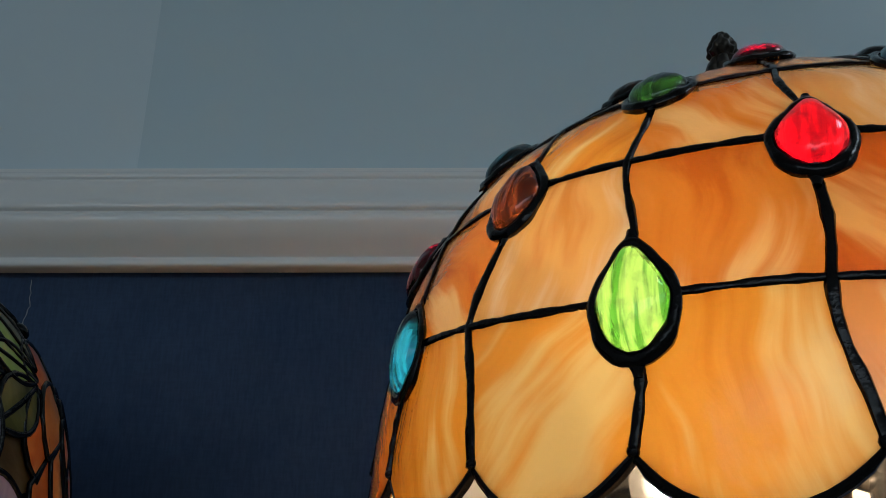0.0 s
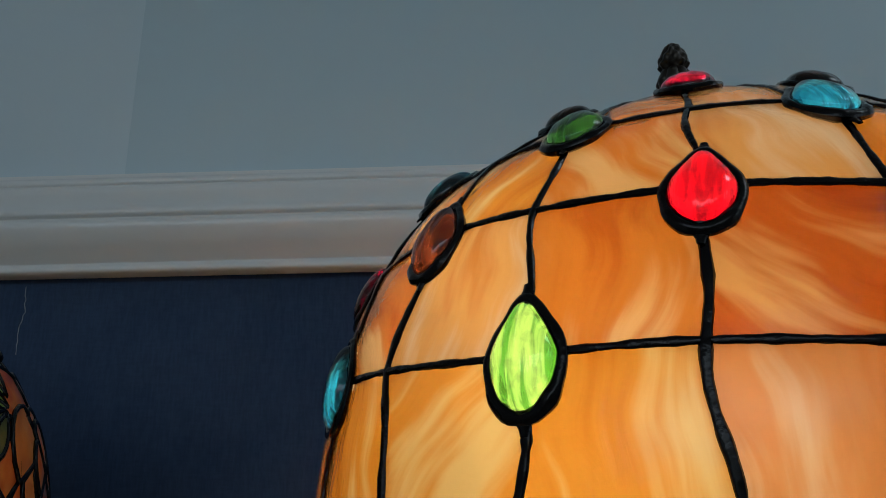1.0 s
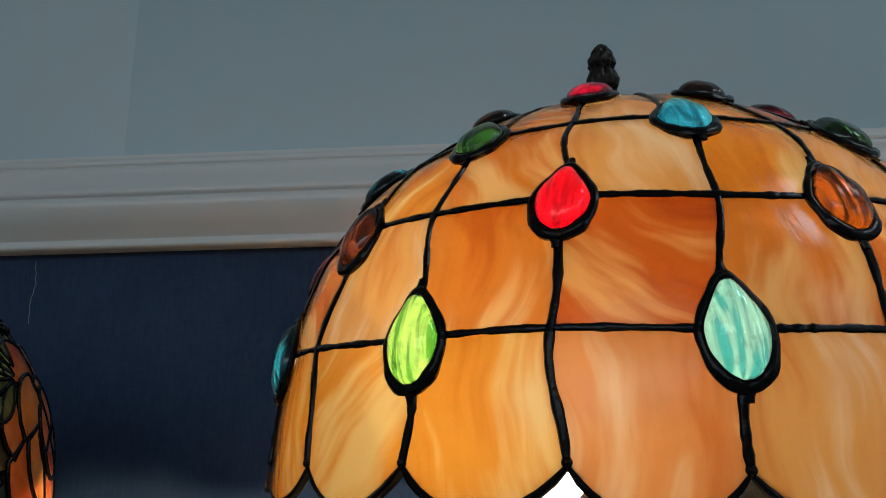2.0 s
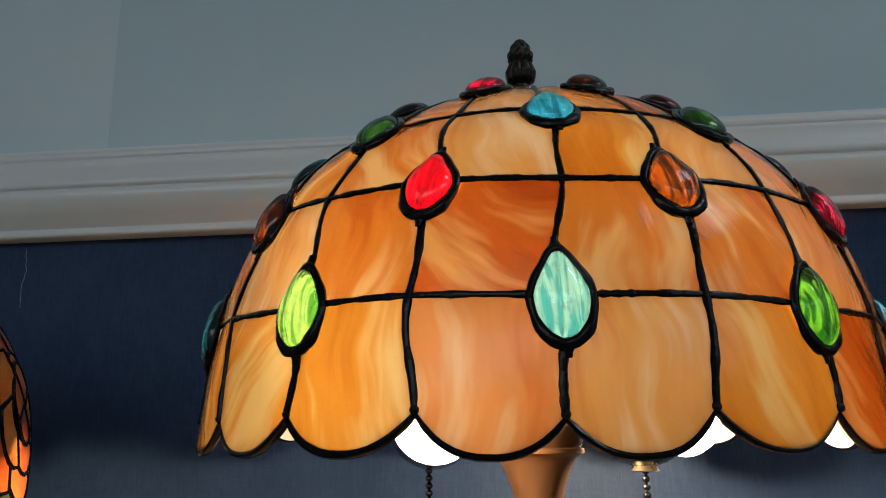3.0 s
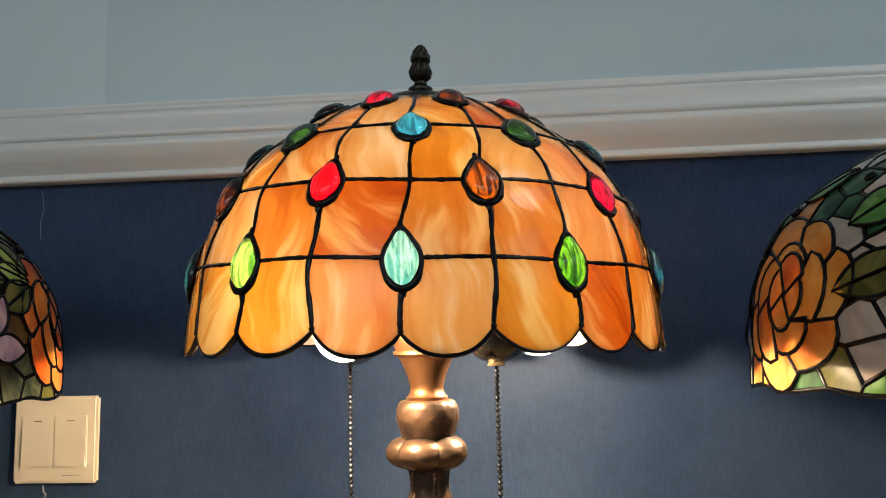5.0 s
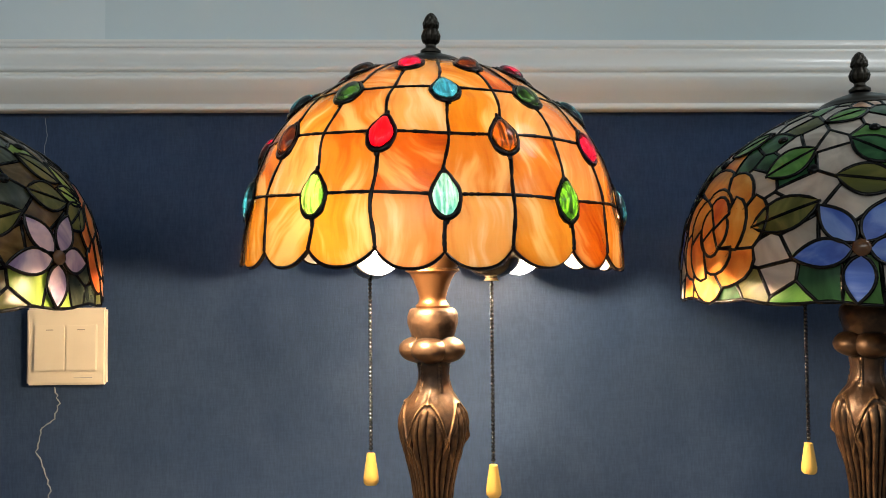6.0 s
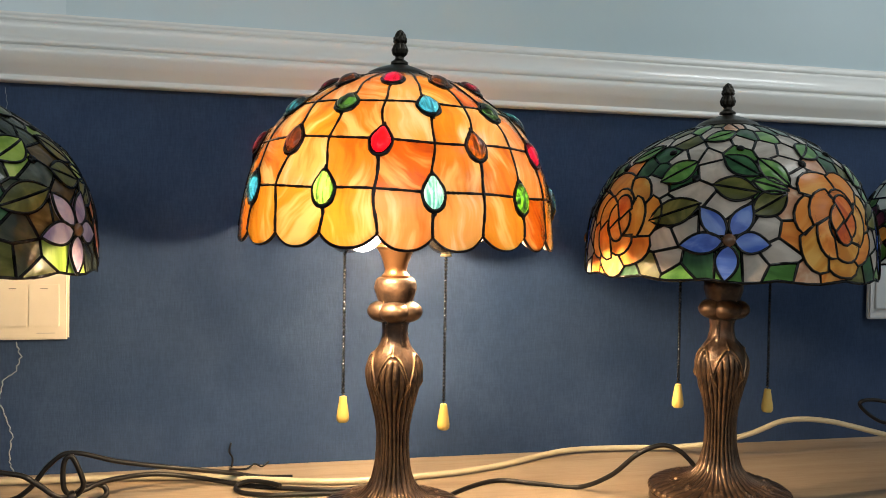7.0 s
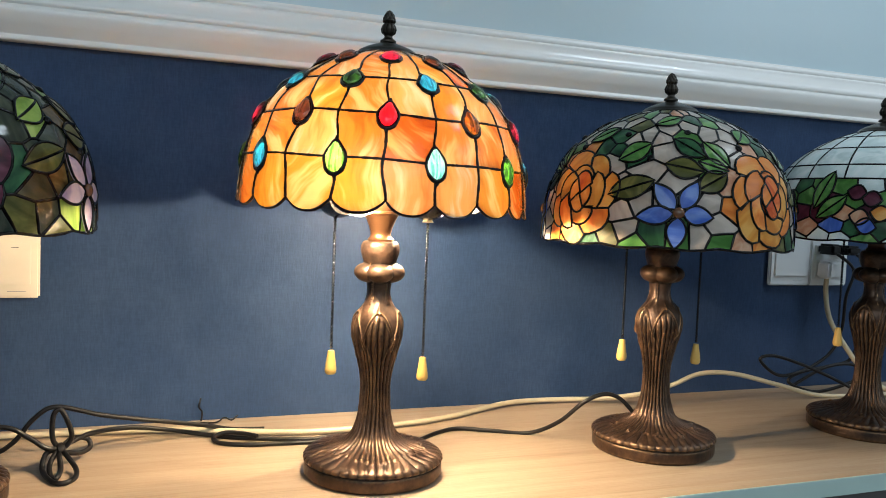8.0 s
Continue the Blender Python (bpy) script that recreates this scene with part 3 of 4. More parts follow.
def cap(root, z, r, at, mat):
    rz = [(r, z - 0.002), (r + 0.001, z), (r * 0.97, z + 0.0016), (r * 0.90, z + 0.0040), (r * 0.70, z + 0.0075), (r * 0.45, z + 0.0105), (r * 0.28, z + 0.0124), (0.006, z + 0.0130)]
    return part("cap", lathe(bmesh.new(), finer(rz, 2), 48), mat, root, "dark domed vase cap", at=at)


def pull_chain(root, x, y, top, bottom, lean=0.0):
    """Bell on the socket, bead chain and a drop-shaped knob."""
    n = int((top - bottom) / 0.0034)
    bm = bmesh.new()
    for i in range(n):
        t = i / n
        z = top - (top - bottom) * t
        bmesh.ops.create_icosphere(bm, subdivisions=2, radius=0.0018, matrix=Matrix.Translation((x + lean * t, y, z)))
    tube(bm, [(x, y, top), (x + lean, y, bottom)], 0.0004, 5)
    ch = part("pull_chain", bm, BEAD, root, "nickel bead pull chain")
    bell = [(0.0012, 0.009), (0.0030, 0.0088), (0.0034, 0.006), (0.0046, 0.002), (0.0062, 0.0), (0.0052, -0.0004), (0.001, 0.001)]
    part("bell", lathe(bmesh.new(), bell, 24), BRASS, ch, "brass bell", at=pose(x, y, top))
    knob = [(0.0022, 0.0), (0.0034, -0.0006), (0.0038, -0.004), (0.0052, -0.013), (0.0062, -0.020), (0.0060, -0.0235), (0.0046, -0.0255), (0.001, -0.0262)]
    part("knob", lathe(bmesh.new(), knob, 20), KNOB, ch, "yellow wooden drop knob", at=pose(x + lean, y, bottom))
    return ch


def sockets(root, lit, z=0.2970, places=((-0.0490, -0.004, -83), (0.0470, -0.0165, 62))):
    """Two lampholders on a cross bar, lying level, each with a bulb; places give x, y and the way that the bulb points."""
    for x, y, way in places:
        m = pose(x, y, z, 0, 0, way) @ pose(0, 0, 0, 0, 90, 0)
        shell = [(0.004, -0.024), (0.010, -0.022), (0.0170, -0.015), (0.0205, -0.006), (0.0210, 0.004), (0.0200, 0.012), (0.0175, 0.024), (0.012, 0.026)]
        part("socket", lathe(bmesh.new(), finer(shell, 2), 32), SOCKET, root, "dark metal bulb socket", at=m)
        glob = [(0.0105, 0.026), (0.0120, 0.034), (0.0150, 0.044), (0.0172, 0.054), (0.0178, 0.063), (0.0165, 0.072), (0.0125, 0.0785), (0.006, 0.082), (0.001, 0.083)]
        bulb = part("bulb", lathe(bmesh.new(), finer(glob, 2), 28), FROST if lit else OFFBULB, root, "frosted round bulb", at=m)
        if lit:
            core = bmesh.new()
            bmesh.ops.create_uvsphere(core, u_segments=16, v_segments=10, radius=0.0065)
            part("filament", core, lit, bulb, "glowing core", at=pose(-0.005, 0, 0.052))
        part("cross_bar", tube(bmesh.new(), [(x * 0.75, y * 0.8, z), (x * 0.4, y * 0.4, z + 0.006), (0, 0, z + 0.010)], 0.0045, 10), DARKMETAL, root)
    part("riser", tube(bmesh.new(), [(0, 0, z), (0, 0, z + 0.12)], 0.003, 8), DARKMETAL, root)


# ---------------------------------------------------------------- the amber jewelled lamp
PROFILE = [(0.032, 0.4490), (0.0568, 0.4410), (0.0844, 0.4260), (0.1083, 0.4080), (0.1222, 0.3930), (0.1330, 0.3755), (0.1409, 0.3560), (0.1465, 0.3344), (0.1496, 0.3150), (0.1517, 0.2979), (0.1535, 0.283)]
_pts = curve_through([(r, 0, z) for r, z in PROFILE], 8)
_len = [0.0]
for _a, _b in zip(_pts, _pts[1:]):
    _len.append(_len[-1] + (_b - _a).length)


def on_profile(s, pts=None, lens=None):
    """Radius, height and outward slope at the arc length s along the shade's profile."""
    pts, lens = pts or _pts, lens or _len
    i = min(max(int(np.searchsorted(lens, s)) - 1, 0), len(pts) - 2)
    t = (s - lens[i]) / max(lens[i + 1] - lens[i], 1e-9)
    p = pts[i].lerp(pts[i + 1], t)
    d = (pts[i + 1] - pts[i]).normalized()
    return p.x, p.z, Vector((-d.z, 0, d.x))


def dome(a, s, lift=0.0, pts=None, lens=None):
    """Point of the shade at the angle a and arc length s, lifted along the normal, and the normal."""
    r, z, n = on_profile(s, pts, lens)
    if n.x < 0:
        n = -n
    c, q = math.cos(a), math.sin(a)
    nor = Vector((n.x * c, n.x * q, abs(n.z)))
    return Vector((r * c, r * q, z)) + nor * lift, nor


def arc_at(z, pts=None, lens=None):
    pts, lens = pts or _pts, lens or _len
    for i in range(len(pts) - 1):
        if pts[i].z >= z >= pts[i + 1].z:
            return lens[i] + (lens[i + 1] - lens[i]) * (pts[i].z - z) / (pts[i].z - pts[i + 1].z)
    return lens[-1]


COLS = 20
STEP = 2 * math.pi / COLS
ZERO = -math.pi / 2 + 0.0264
S_ROWS = [0.001, arc_at(0.4085) - 0.0038, arc_at(0.3750) - 0.0013, arc_at(0.3333) - 0.0012, arc_at(0.2979)]
S_TOPGEM = arc_at(0.4405) + 0.0130
# how far the uprights stray, in degrees, at the three rings and the hem, by upright
STRAY = {-5: (0.0, 1.0, -0.5, 0.6), -4: (-1.0, -1.2, 1.2, 1.2), -3: (-2.2, 1.0, -1.7, 0.9), -2: (-0.4, -0.6, 0.7, 1.2), -1: (-0.4, -0.1, -0.1, 0.9), 0: (0.3, 0.9, 0.2, -0.1),
         1: (1.3, -0.6, -0.2, 0.0), 2: (-2.4, -1.0, -0.6, -0.3), 3: (-1.0, -2.6, -1.0, -1.6), 4: (0.5, -1.0, 0.6, -0.8)}
# how far the hem's cusps hang below their mean, in millimetres
HANG = {-4: 3.0, -3: 2.2, -2: 0.7, -1: -0.6, 0: 0.5, 1: -2.2, 2: -2.6, 3: -1.0}
rng = random.Random(4)


def vert_line(k, s):
    """Angle of the k-th upright line of lead at the arc length s, with the hand-made wander."""
    turns, k = divmod(k, COLS)
    stray = STRAY.get(k if k < 10 else k - COLS, (0.6 * math.sin(k * 3.1), 0.8 * math.sin(k * 5.7), 0.7 * math.sin(k * 2.3), 0.7 * math.sin(k * 4.1)))
    far = np.interp(s, S_ROWS, (-3.0, *stray))
    w = 0.0011 * math.sin(s * 70 + k * 2.9) + 0.0008 * math.sin(s * 150 + k * 5.1)
    r = max(on_profile(s)[0], 0.04)
    return ZERO + turns * 2 * math.pi + k * STEP + radians(float(far)) + w / r * smooth_step(0.0, 0.05, s)


def row_line(j, a):
    """Arc length of the j-th ring of lead at the angle a."""
    if j == 4:
        u = (a - ZERO) / STEP
        k, f = math.floor(u), u - math.floor(u)
        low, high = (HANG.get((i + 10) % COLS - 10, 1.2 * math.sin(i * 2.7)) for i in (k, k + 1))
        return S_ROWS[4] + 0.001 * (low + (high - low) * f)
    return S_ROWS[j] + ((0.0012 * math.cos(4 * (a - ZERO)) if j == 2 else 0) + 0.0005 * math.sin(a * 9 + j) if 0 < j < 4 else 0)


def scallop(u):
    """Drop of the lower edge within a panel, u from 0 to 1."""
    return 0.0118 * (1 - abs(2 * u - 1) ** 2.4)


def glass_patch(k, j, holes, nu=18, nv=16, thick=0.0028):
    """One pane between two uprights and two rings, bulging a little, with its own thickness."""
    bm = bmesh.new()
    centre = ZERO + (k + 0.5) * STEP
    tops, lows, flat = [], [], {}
    for lift, store in ((0.0, tops), (-thick, lows)):
        for v in range(nv + 1):
            line = []
            for u in range(nu + 1):
                f, g = u / nu, v / nv
                a_mid = centre
                s0 = row_line(j, a_mid + (f - 0.5) * STEP)
                s1 = row_line(j + 1, a_mid + (f - 0.5) * STEP) + (scallop(f) if j == 3 else 0)
                s = s0 + (s1 - s0) * g
                a = vert_line(k, s) * (1 - f) + vert_line(k + 1, s) * f
                belly = 0.0010 * math.sin(math.pi * f) * math.sin(math.pi * min(g, 1))
                line.append(bm.verts.new(dome(a, s, lift + belly)[0]))
                flat[line[-1]] = ((f - 0.5) * STEP * on_profile(s)[0], -s)
            store.append(line)

    def open_for_jewel(v, u):
        mid = (tops[v][u].co + tops[v + 1][u + 1].co) / 2
        return any(inside_drop(inv @ mid, half, tall) for inv, half, tall in holes)

    for grid, flip in ((tops, 1), (lows, -1)):
        for v in range(nv):
            for u in range(nu):
                if open_for_jewel(v, u):
                    continue
                bm.faces.new((grid[v][u], grid[v][u + 1], grid[v + 1][u + 1], grid[v + 1][u])[::flip]).material_index = 0 if flip == 1 else 1
    edge = [(v, 0) for v in range(nv)] + [(nv, u) for u in range(nu)] + [(v, nu) for v in range(nv, 0, -1)] + [(0, u) for u in range(nu, 0, -1)]
    for (v, u), (v2, u2) in zip(edge, edge[1:] + edge[:1]):
        mid = (tops[v][u].co + tops[v2][u2].co) / 2
        if any(inside_drop(inv @ mid, half, tall) for inv, half, tall in holes):
            continue
        bm.faces.new((tops[v][u], tops[v2][u2], lows[v2][u2], lows[v][u]))
    uv = bm.loops.layers.uv.new("sheet")
    for face in bm.faces:
        for loop in face.loops:
            loop[uv].uv = flat[loop.vert]
    return bm


def inside_drop(p, half, tall):
    if abs(p.z) > 0.012 or abs(p.y) > tall:
        return False
    y = p.y / tall
    wide = half * math.sqrt(max(0, 1 - y * y)) * (1 - 0.42 * smooth_step(-0.1, 1.0, -y) if y < 0 else 1)
    return abs(p.x) < wide


def lead_wobble(seed, w):
    return lambda t: w * (1 + 0.14 * math.sin(t * 19 + seed) + 0.09 * math.sin(t * 43 + seed * 2.1) + 0.06 * math.sin(t * 87 + seed * 3.3))


def lead_net(bm, gaps):
    """Lines of solder between the panes; gaps gives, by upright, the arc lengths that a jewel covers."""
    def stretch(path, wide, seed):
        if len(path) > 2:
            tube(bm, [p for p, n in path], lead_wobble(seed, wide), 8, up=[n for p, n in path], flat=0.75)

    for k in range(COLS):
        s_end = row_line(4, ZERO + k * STEP)
        path = []
        for i in range(91):
            s = S_ROWS[0] + (s_end - S_ROWS[0]) * i / 90
            if any(abs(s - c) < h for c, h, w in gaps[k]):
                stretch(path, 0.0011, k)
                path = []
            else:
                path.append(dome(vert_line(k, s), s, 0.0004))
        stretch(path, 0.0014, k + 5)
    for j in range(1, 4):
        n, path = 720, []
        for i in range(n + 1):
            a = ZERO + STEP / 2 + 2 * math.pi * i / n
            s = row_line(j, a)
            k = math.floor((a - ZERO) / STEP + 0.5)
            if any(abs(c - s) < h and abs(a - vert_line(k, c)) * on_profile(c)[0] < w for c, h, w in gaps[k % COLS]):
                stretch(path, 0.00115, i + j)
                path = []
            else:
                path.append(dome(a, s, 0.0004))
        stretch(path, 0.0012, j)
    pts = []
    for k in range(COLS):
        for i in range(14):
            f = i / 14
            s = row_line(4, ZERO + (k + f) * STEP) + scallop(f)
            a = vert_line(k, s) * (1 - f) + vert_line(k + 1, s) * f
            pts.append(dome(a, s, -0.001))
    tube(bm, [p for p, n in pts], lead_wobble(3, 0.00125), 8, True, 1.25, [n for p, n in pts])
    for k in range(COLS):
        s = row_line(4, ZERO + k * STEP)
        p, n = dome(vert_line(k, s), s - 0.001, 0.0002)
        bmesh.ops.create_icosphere(bm, subdivisions=2, radius=0.0016, matrix=Matrix.Translation(p))
    return bm


def drop_shape(t, half, tall):
    """Outline of a pear-shaped jewel, t from 0 to 2 pi; its point is up."""
    x = math.sin(t)
    y = -math.cos(t)
    pinch = 1 - 0.42 * smooth_step(-0.1, 1.0, -y) if y < 0 else 1.0
    return half * x * (pinch if y < 0 else 1), tall * y


def gem_frame(k, s):
    p, n = dome(vert_line(k, s), s, 0.0)
    a = vert_line(k, s)
    side = Vector((-math.sin(a), math.cos(a), 0))
    lean = (vert_line(k, s + 0.013) - vert_line(k, s - 0.013)) * on_profile(s)[0] / 0.026
    side = (side + (dome(a, s - 0.001)[0] - dome(a, s + 0.001)[0]).normalized() * lean).normalized()
    down = side.cross(n)
    if down.z > 0:
        down = -down
    return Matrix((( side.x, down.x, n.x, p.x), (side.y, down.y, n.y, p.y), (side.z, down.z, n.z, p.z), (0, 0, 0, 1)))


def gem_mesh(half, tall, high, ribs):
    bm = bmesh.new()
    rings, n = [], 36
    for i in range(9):
        q = math.sin(i / 8 * math.pi / 2)
        h = high * math.cos(i / 8 * math.pi / 2) ** 0.8
        ring = []
        for m in range(n):
            x, y = drop_shape(2 * math.pi * m / n, half, tall)
            h2 = h + (ribs * abs(math.sin(x * q / half * 7.5)) * (1 - q ** 3) if ribs else 0)
            ring.append(bm.verts.new((x * q, y * q, h2)))
        rings.append(ring)
    top = bm.verts.new((0, 0, high))
    for m in range(n):
        bm.faces.new((top, rings[1][m], rings[1][(m + 1) % n]))
    for a, b in zip(rings[1:], rings[2:]):
        for m in range(n):
            bm.faces.new((a[m], b[m], b[(m + 1) % n], a[(m + 1) % n]))
    low = [bm.verts.new((v.co.x, v.co.y, -0.003)) for v in rings[8]]
    for m in range(n):
        bm.faces.new((rings[8][m], low[m], low[(m + 1) % n], rings[8][(m + 1) % n])).material_index = 1
    bm.faces.new(low).material_index = 1
    for v in rings[0]:
        bm.verts.remove(v)
    bmesh.ops.translate(bm, verts=bm.verts, vec=(0, 0, 0.0008))
    return bm


def setting_mesh(half, tall):
    bm = bmesh.new()
    pts = []
    for m in range(44):
        x, y = drop_shape(2 * math.pi * m / 44, half + 0.0010, tall + 0.0012)
        pts.append((x, y, 0.0006))
    thick = [0.00155 + 0.0006 * smooth_step(0.1, 0.9, y / tall) for x, y, z in pts]
    tube(bm, pts, lambda t: thick[min(int(t * 43 + 0.5), 43)] * (1 + 0.10 * math.sin(t * 31 + half * 900) + 0.07 * math.sin(t * 69)), 9, True, 0.85, [Vector((0, 0, 1))] * 44)
    for y, way, long, wide in ((-tall + 0.0012, -1, 0.0068, 0.0044), (tall - 0.0004, 1, 0.0058, 0.0042)):
        tip = [(0, y + way * long * f, 0.0004 - 0.0004 * f) for f in (0, 0.25, 0.5, 0.75, 1)]
        tube(bm, tip, lambda t: 0.0010 + (wide - 0.0010) * (1 - t) ** 1.7, 8, up=[Vector((0, 0, 1))] * 5, flat=0.42)
    return bm


GLASS_PLAN = {  # rows from the cap down; columns from upright k to k + 1
    0: {-3: PEACH, -2: ORANGE, -1: CREAM, 0: AMBER, 1: RUST, 2: PEACH},
    1: {-5: PEACH, -4: ORANGE, -3: AMBER, -2: ORANGE, -1: CREAM, 0: AMBER, 1: CREAM, 2: PEACH, 3: CREAM},
    2: {-5: ORANGE, -4: ORANGE, -3: CREAM, -2: ORANGE, -1: RUST, 0: ORANGE, 1: ORANGE, 2: PEACH, 3: ORANGE},
    3: {-5: ORANGE, -4: AMBER, -3: AMBER, -2: AMBER, -1: PEACH, 0: CREAM, 1: AMBER, 2: RUST, 3: ORANGE},
}


def amber_lamp():
    root = tagged(new("table_lamp"), "lit table lamp with amber leaded glass shade and coloured jewels", "table lamp", "lamps on the shelf")
    root.matrix_world = pose(0.003, 0.0, 0)
    lamp_body(root)
    tilt = pose(-0.0007, -0.0015, 0.251) @ pose(0, 0, 0, 1.47, 1.53, 0) @ pose(0, 0, -0.251)
    upright = pose(-0.003, 0, 0.251) @ pose(0, 0, 0, 0.785, 0.826, 0) @ pose(0, 0, -0.251)
    # by row: arc length, first upright, hues from upright to upright, half width, half height
    # jewels that catch less light take the dimmed colours
    gem_rows = ((S_TOPGEM, 1, ("dim_brown", "dim_red"), 0.0093, 0.0115), (S_ROWS[1] + 0.0050, 0, ("blue", "dim_green"), 0.0093, 0.0120),
                (S_ROWS[2] + 0.0020, 1, ("brown", "dim_red", "dim_brown", "dim_red", "brown", "dim_red", "brown", "dim_red", "dim_brown", "red"), 0.0087, 0.0129),
                (S_ROWS[3] + 0.0010, 0, ("teal", "green", "blue", "green", "blue", "green", "blue", "green", "blue", "lime"), 0.0089, 0.0143))
    gaps = [[(s, tall - 0.0003, half) for s, odd, hues, half, tall in gem_rows if k % 2 == odd] for k in range(COLS)]
    shade = part("shade", lead_net(bmesh.new(), gaps), LEAD, root, "scalloped dome of amber glass panes in black lead", at=tilt)
    holes = []
    for s, odd, hues, half, tall in gem_rows:
        sett = mesh_of("setting", setting_mesh(half, tall), LEAD)
        gems = {h: mesh_of("gem", gem_mesh(half, tall, 0.0055, 0.00035), JEWELS[h]) for h in dict.fromkeys(hues)}
        for me in gems.values():
            me.materials.append(CLEARBACK)
        for i in range(10):
            k = 2 * i + odd
            m = gem_frame(k, s) @ pose(0, 0, 0.0006, 0, 0, rng.uniform(-4, 4)) @ Matrix.Diagonal((rng.uniform(0.95, 1.04), rng.uniform(0.96, 1.04), 1, 1))
            holes.append((m.inverted(), half + 0.0002, tall + 0.0002))
            for name, me in (("jewel", gems[hues[i % len(hues)]]), ("jewel_setting", sett)):
                ob = new(name, me)
                ob.parent = shade
                ob.matrix_basis = m
    for j in range(4):
        for k in range(COLS):
            kk = k if k < 10 else k - 20
            mat = GLASS_PLAN[j].get(kk) or rng.choice((AMBER, ORANGE, CREAM, PEACH))
            part("glass_pane", glass_patch(k, j, holes), mat, shade).data.materials.append(FLASH)
    cap(shade, 0.4490, 0.0335, tilt.inverted() @ upright, DARKMETAL)
    finial(root, 0.4615, upright)
    sockets(root, BULB)
    pull_chain(root, -0.051, -0.003, 0.2790, 0.136)
    pull_chain(root, 0.047, -0.0175, 0.2745, 0.1285)
    return root


amber_lamp()

# ---------------------------------------------------------------- the floral lamps: a cartoon of petals, leaves and filler panes
FL_PROFILE = [(0.0310, 0.4172), (0.0563, 0.4095), (0.0844, 0.3950), (0.1083, 0.3776), (0.1217, 0.3632), (0.1319, 0.3463), (0.1392, 0.3274), (0.1440, 0.3066), (0.1463, 0.2879), (0.1474, 0.2714), (0.1482, 0.2570)]
FP = curve_through([(r, 0, z) for r, z in FL_PROFILE], 8)
FL = [0.0]
for _a, _b in zip(FP, FP[1:]):
    FL.append(FL[-1] + (_b - _a).length)
FEND = FL[-1]


def fl_point(x, s, lift, wave=7):
    """Point at the angle x (degrees) and arc length s (cm) of a floral shade; its lower edge is gently scalloped."""
    sm = s / 100
    sm += smooth_step(FEND - 0.03, FEND, sm) * 0.0035 * (abs(math.sin(radians(x) * wave)) - 0.6)
    r, z, n = on_profile(min(sm, FEND), FP, FL)
    if n.x < 0:
        n = -n
    c, q = math.cos(radians(x)), math.sin(radians(x))
    nor = Vector((n.x * c, n.x * q, abs(n.z)))
    drop = max(0.0, sm - FEND)
    return Vector((r * c, r * q, z - drop)) + nor * lift, nor


def cm_to_deg(dx, s):
    return math.degrees(dx / 100 / max(on_profile(min(s / 100, FEND), FP, FL)[0], 0.04))


def dense(poly, step=0.8):
    out = []
    for a, b in zip(poly, poly[1:] + poly[:1]):
        n = max(1, int(math.hypot((b[0] - a[0]) * 0.2, b[1] - a[1]) / step))
        out += [(a[0] + (b[0] - a[0]) * i / n, a[1] + (b[1] - a[1]) * i / n) for i in range(n)]
    return out


def fl_pane(poly, lift, thick=0.0022, rings=3):
    """A pane of the given outline, bent to the dome, and the outline's points with normals for the lead."""
    poly = dense(poly)
    n = len(poly)
    cx, cy = sum(p[0] for p in poly) / n, sum(p[1] for p in poly) / n
    bm = bmesh.new()
    faces = []
    for h in (lift, lift - thick):
        loops = []
        for q in range(rings):
            f = 1 - q / rings
            loops.append([bm.verts.new(fl_point(cx + (x - cx) * f, cy + (y - cy) * f, h + 0.0004 * (1 - f))[0]) for x, y in poly])
        mid = bm.verts.new(fl_point(cx, cy, h + 0.0005)[0])
        for a, b in zip(loops, loops[1:]):
            for i in range(n):
                bm.faces.new((a[i], a[(i + 1) % n], b[(i + 1) % n], b[i]))
        for i in range(n):
            bm.faces.new((loops[-1][i], loops[-1][(i + 1) % n], mid))
        faces.append(loops[0])
    for i in range(n):
        bm.faces.new((faces[0][i], faces[0][(i + 1) % n], faces[1][(i + 1) % n], faces[1][i]))
    return bm, [fl_point(x, y, lift - 0.0002) for x, y in poly]


def petal_poly(x, s, x2, s2, wide, n=9, blunt=1.0):
    """Pointed oval from (x, s) to (x2, s2); wide in cm."""
    out = []
    for side in (1, -1):
        for i in range(n):
            t = i / n if side == 1 else 1 - i / n
            w = wide / 2 * math.sin(math.pi * t ** blunt) ** 0.85 * side
            cx, cs = x + (x2 - x) * t, s + (s2 - s) * t
            dx, ds = (x2 - x) * 0.24, s2 - s
            ln = math.hypot(dx, ds)
            out.append((cx + cm_to_deg(-ds / ln * w, cs), cs + dx / ln * w))
    return out


def leaf_halves(x, s, x2, s2, wide):
    full = petal_poly(x, s, x2, s2, wide)
    n = len(full) // 2
    return full[:n + 1], full[n:] + full[:1]


def ring_polys(x, s, r0, r1, count, start, squash=1.0, twist=0.0, jag=0.0):
    """Petals of a rose: sectors of a ring, with rounded outer edges; radii in cm."""
    out = []
    for i in range(count):
        a0, a1 = start + 360 / count * i, start + 360 / count * (i + 1)
        pts = []
        swell = 1 + jag * math.sin(i * 2.4 + start)
        for f in range(7):
            a = radians(a0 + (a1 - a0) * f / 6)
            r = r1 * swell * (0.88 + 0.14 * math.sin(math.pi * (f / 6) ** 0.8))
            pts.append((r * math.cos(a), r * math.sin(a)))
        for f in range(5):
            a = radians(a1 - (a1 - a0) * f / 4 + twist)
            pts.append((r0 * math.cos(a), r0 * math.sin(a)))
        out.append([(x + cm_to_deg(px, s + py * squash), s + py * squash) for px, py in pts])
    return out


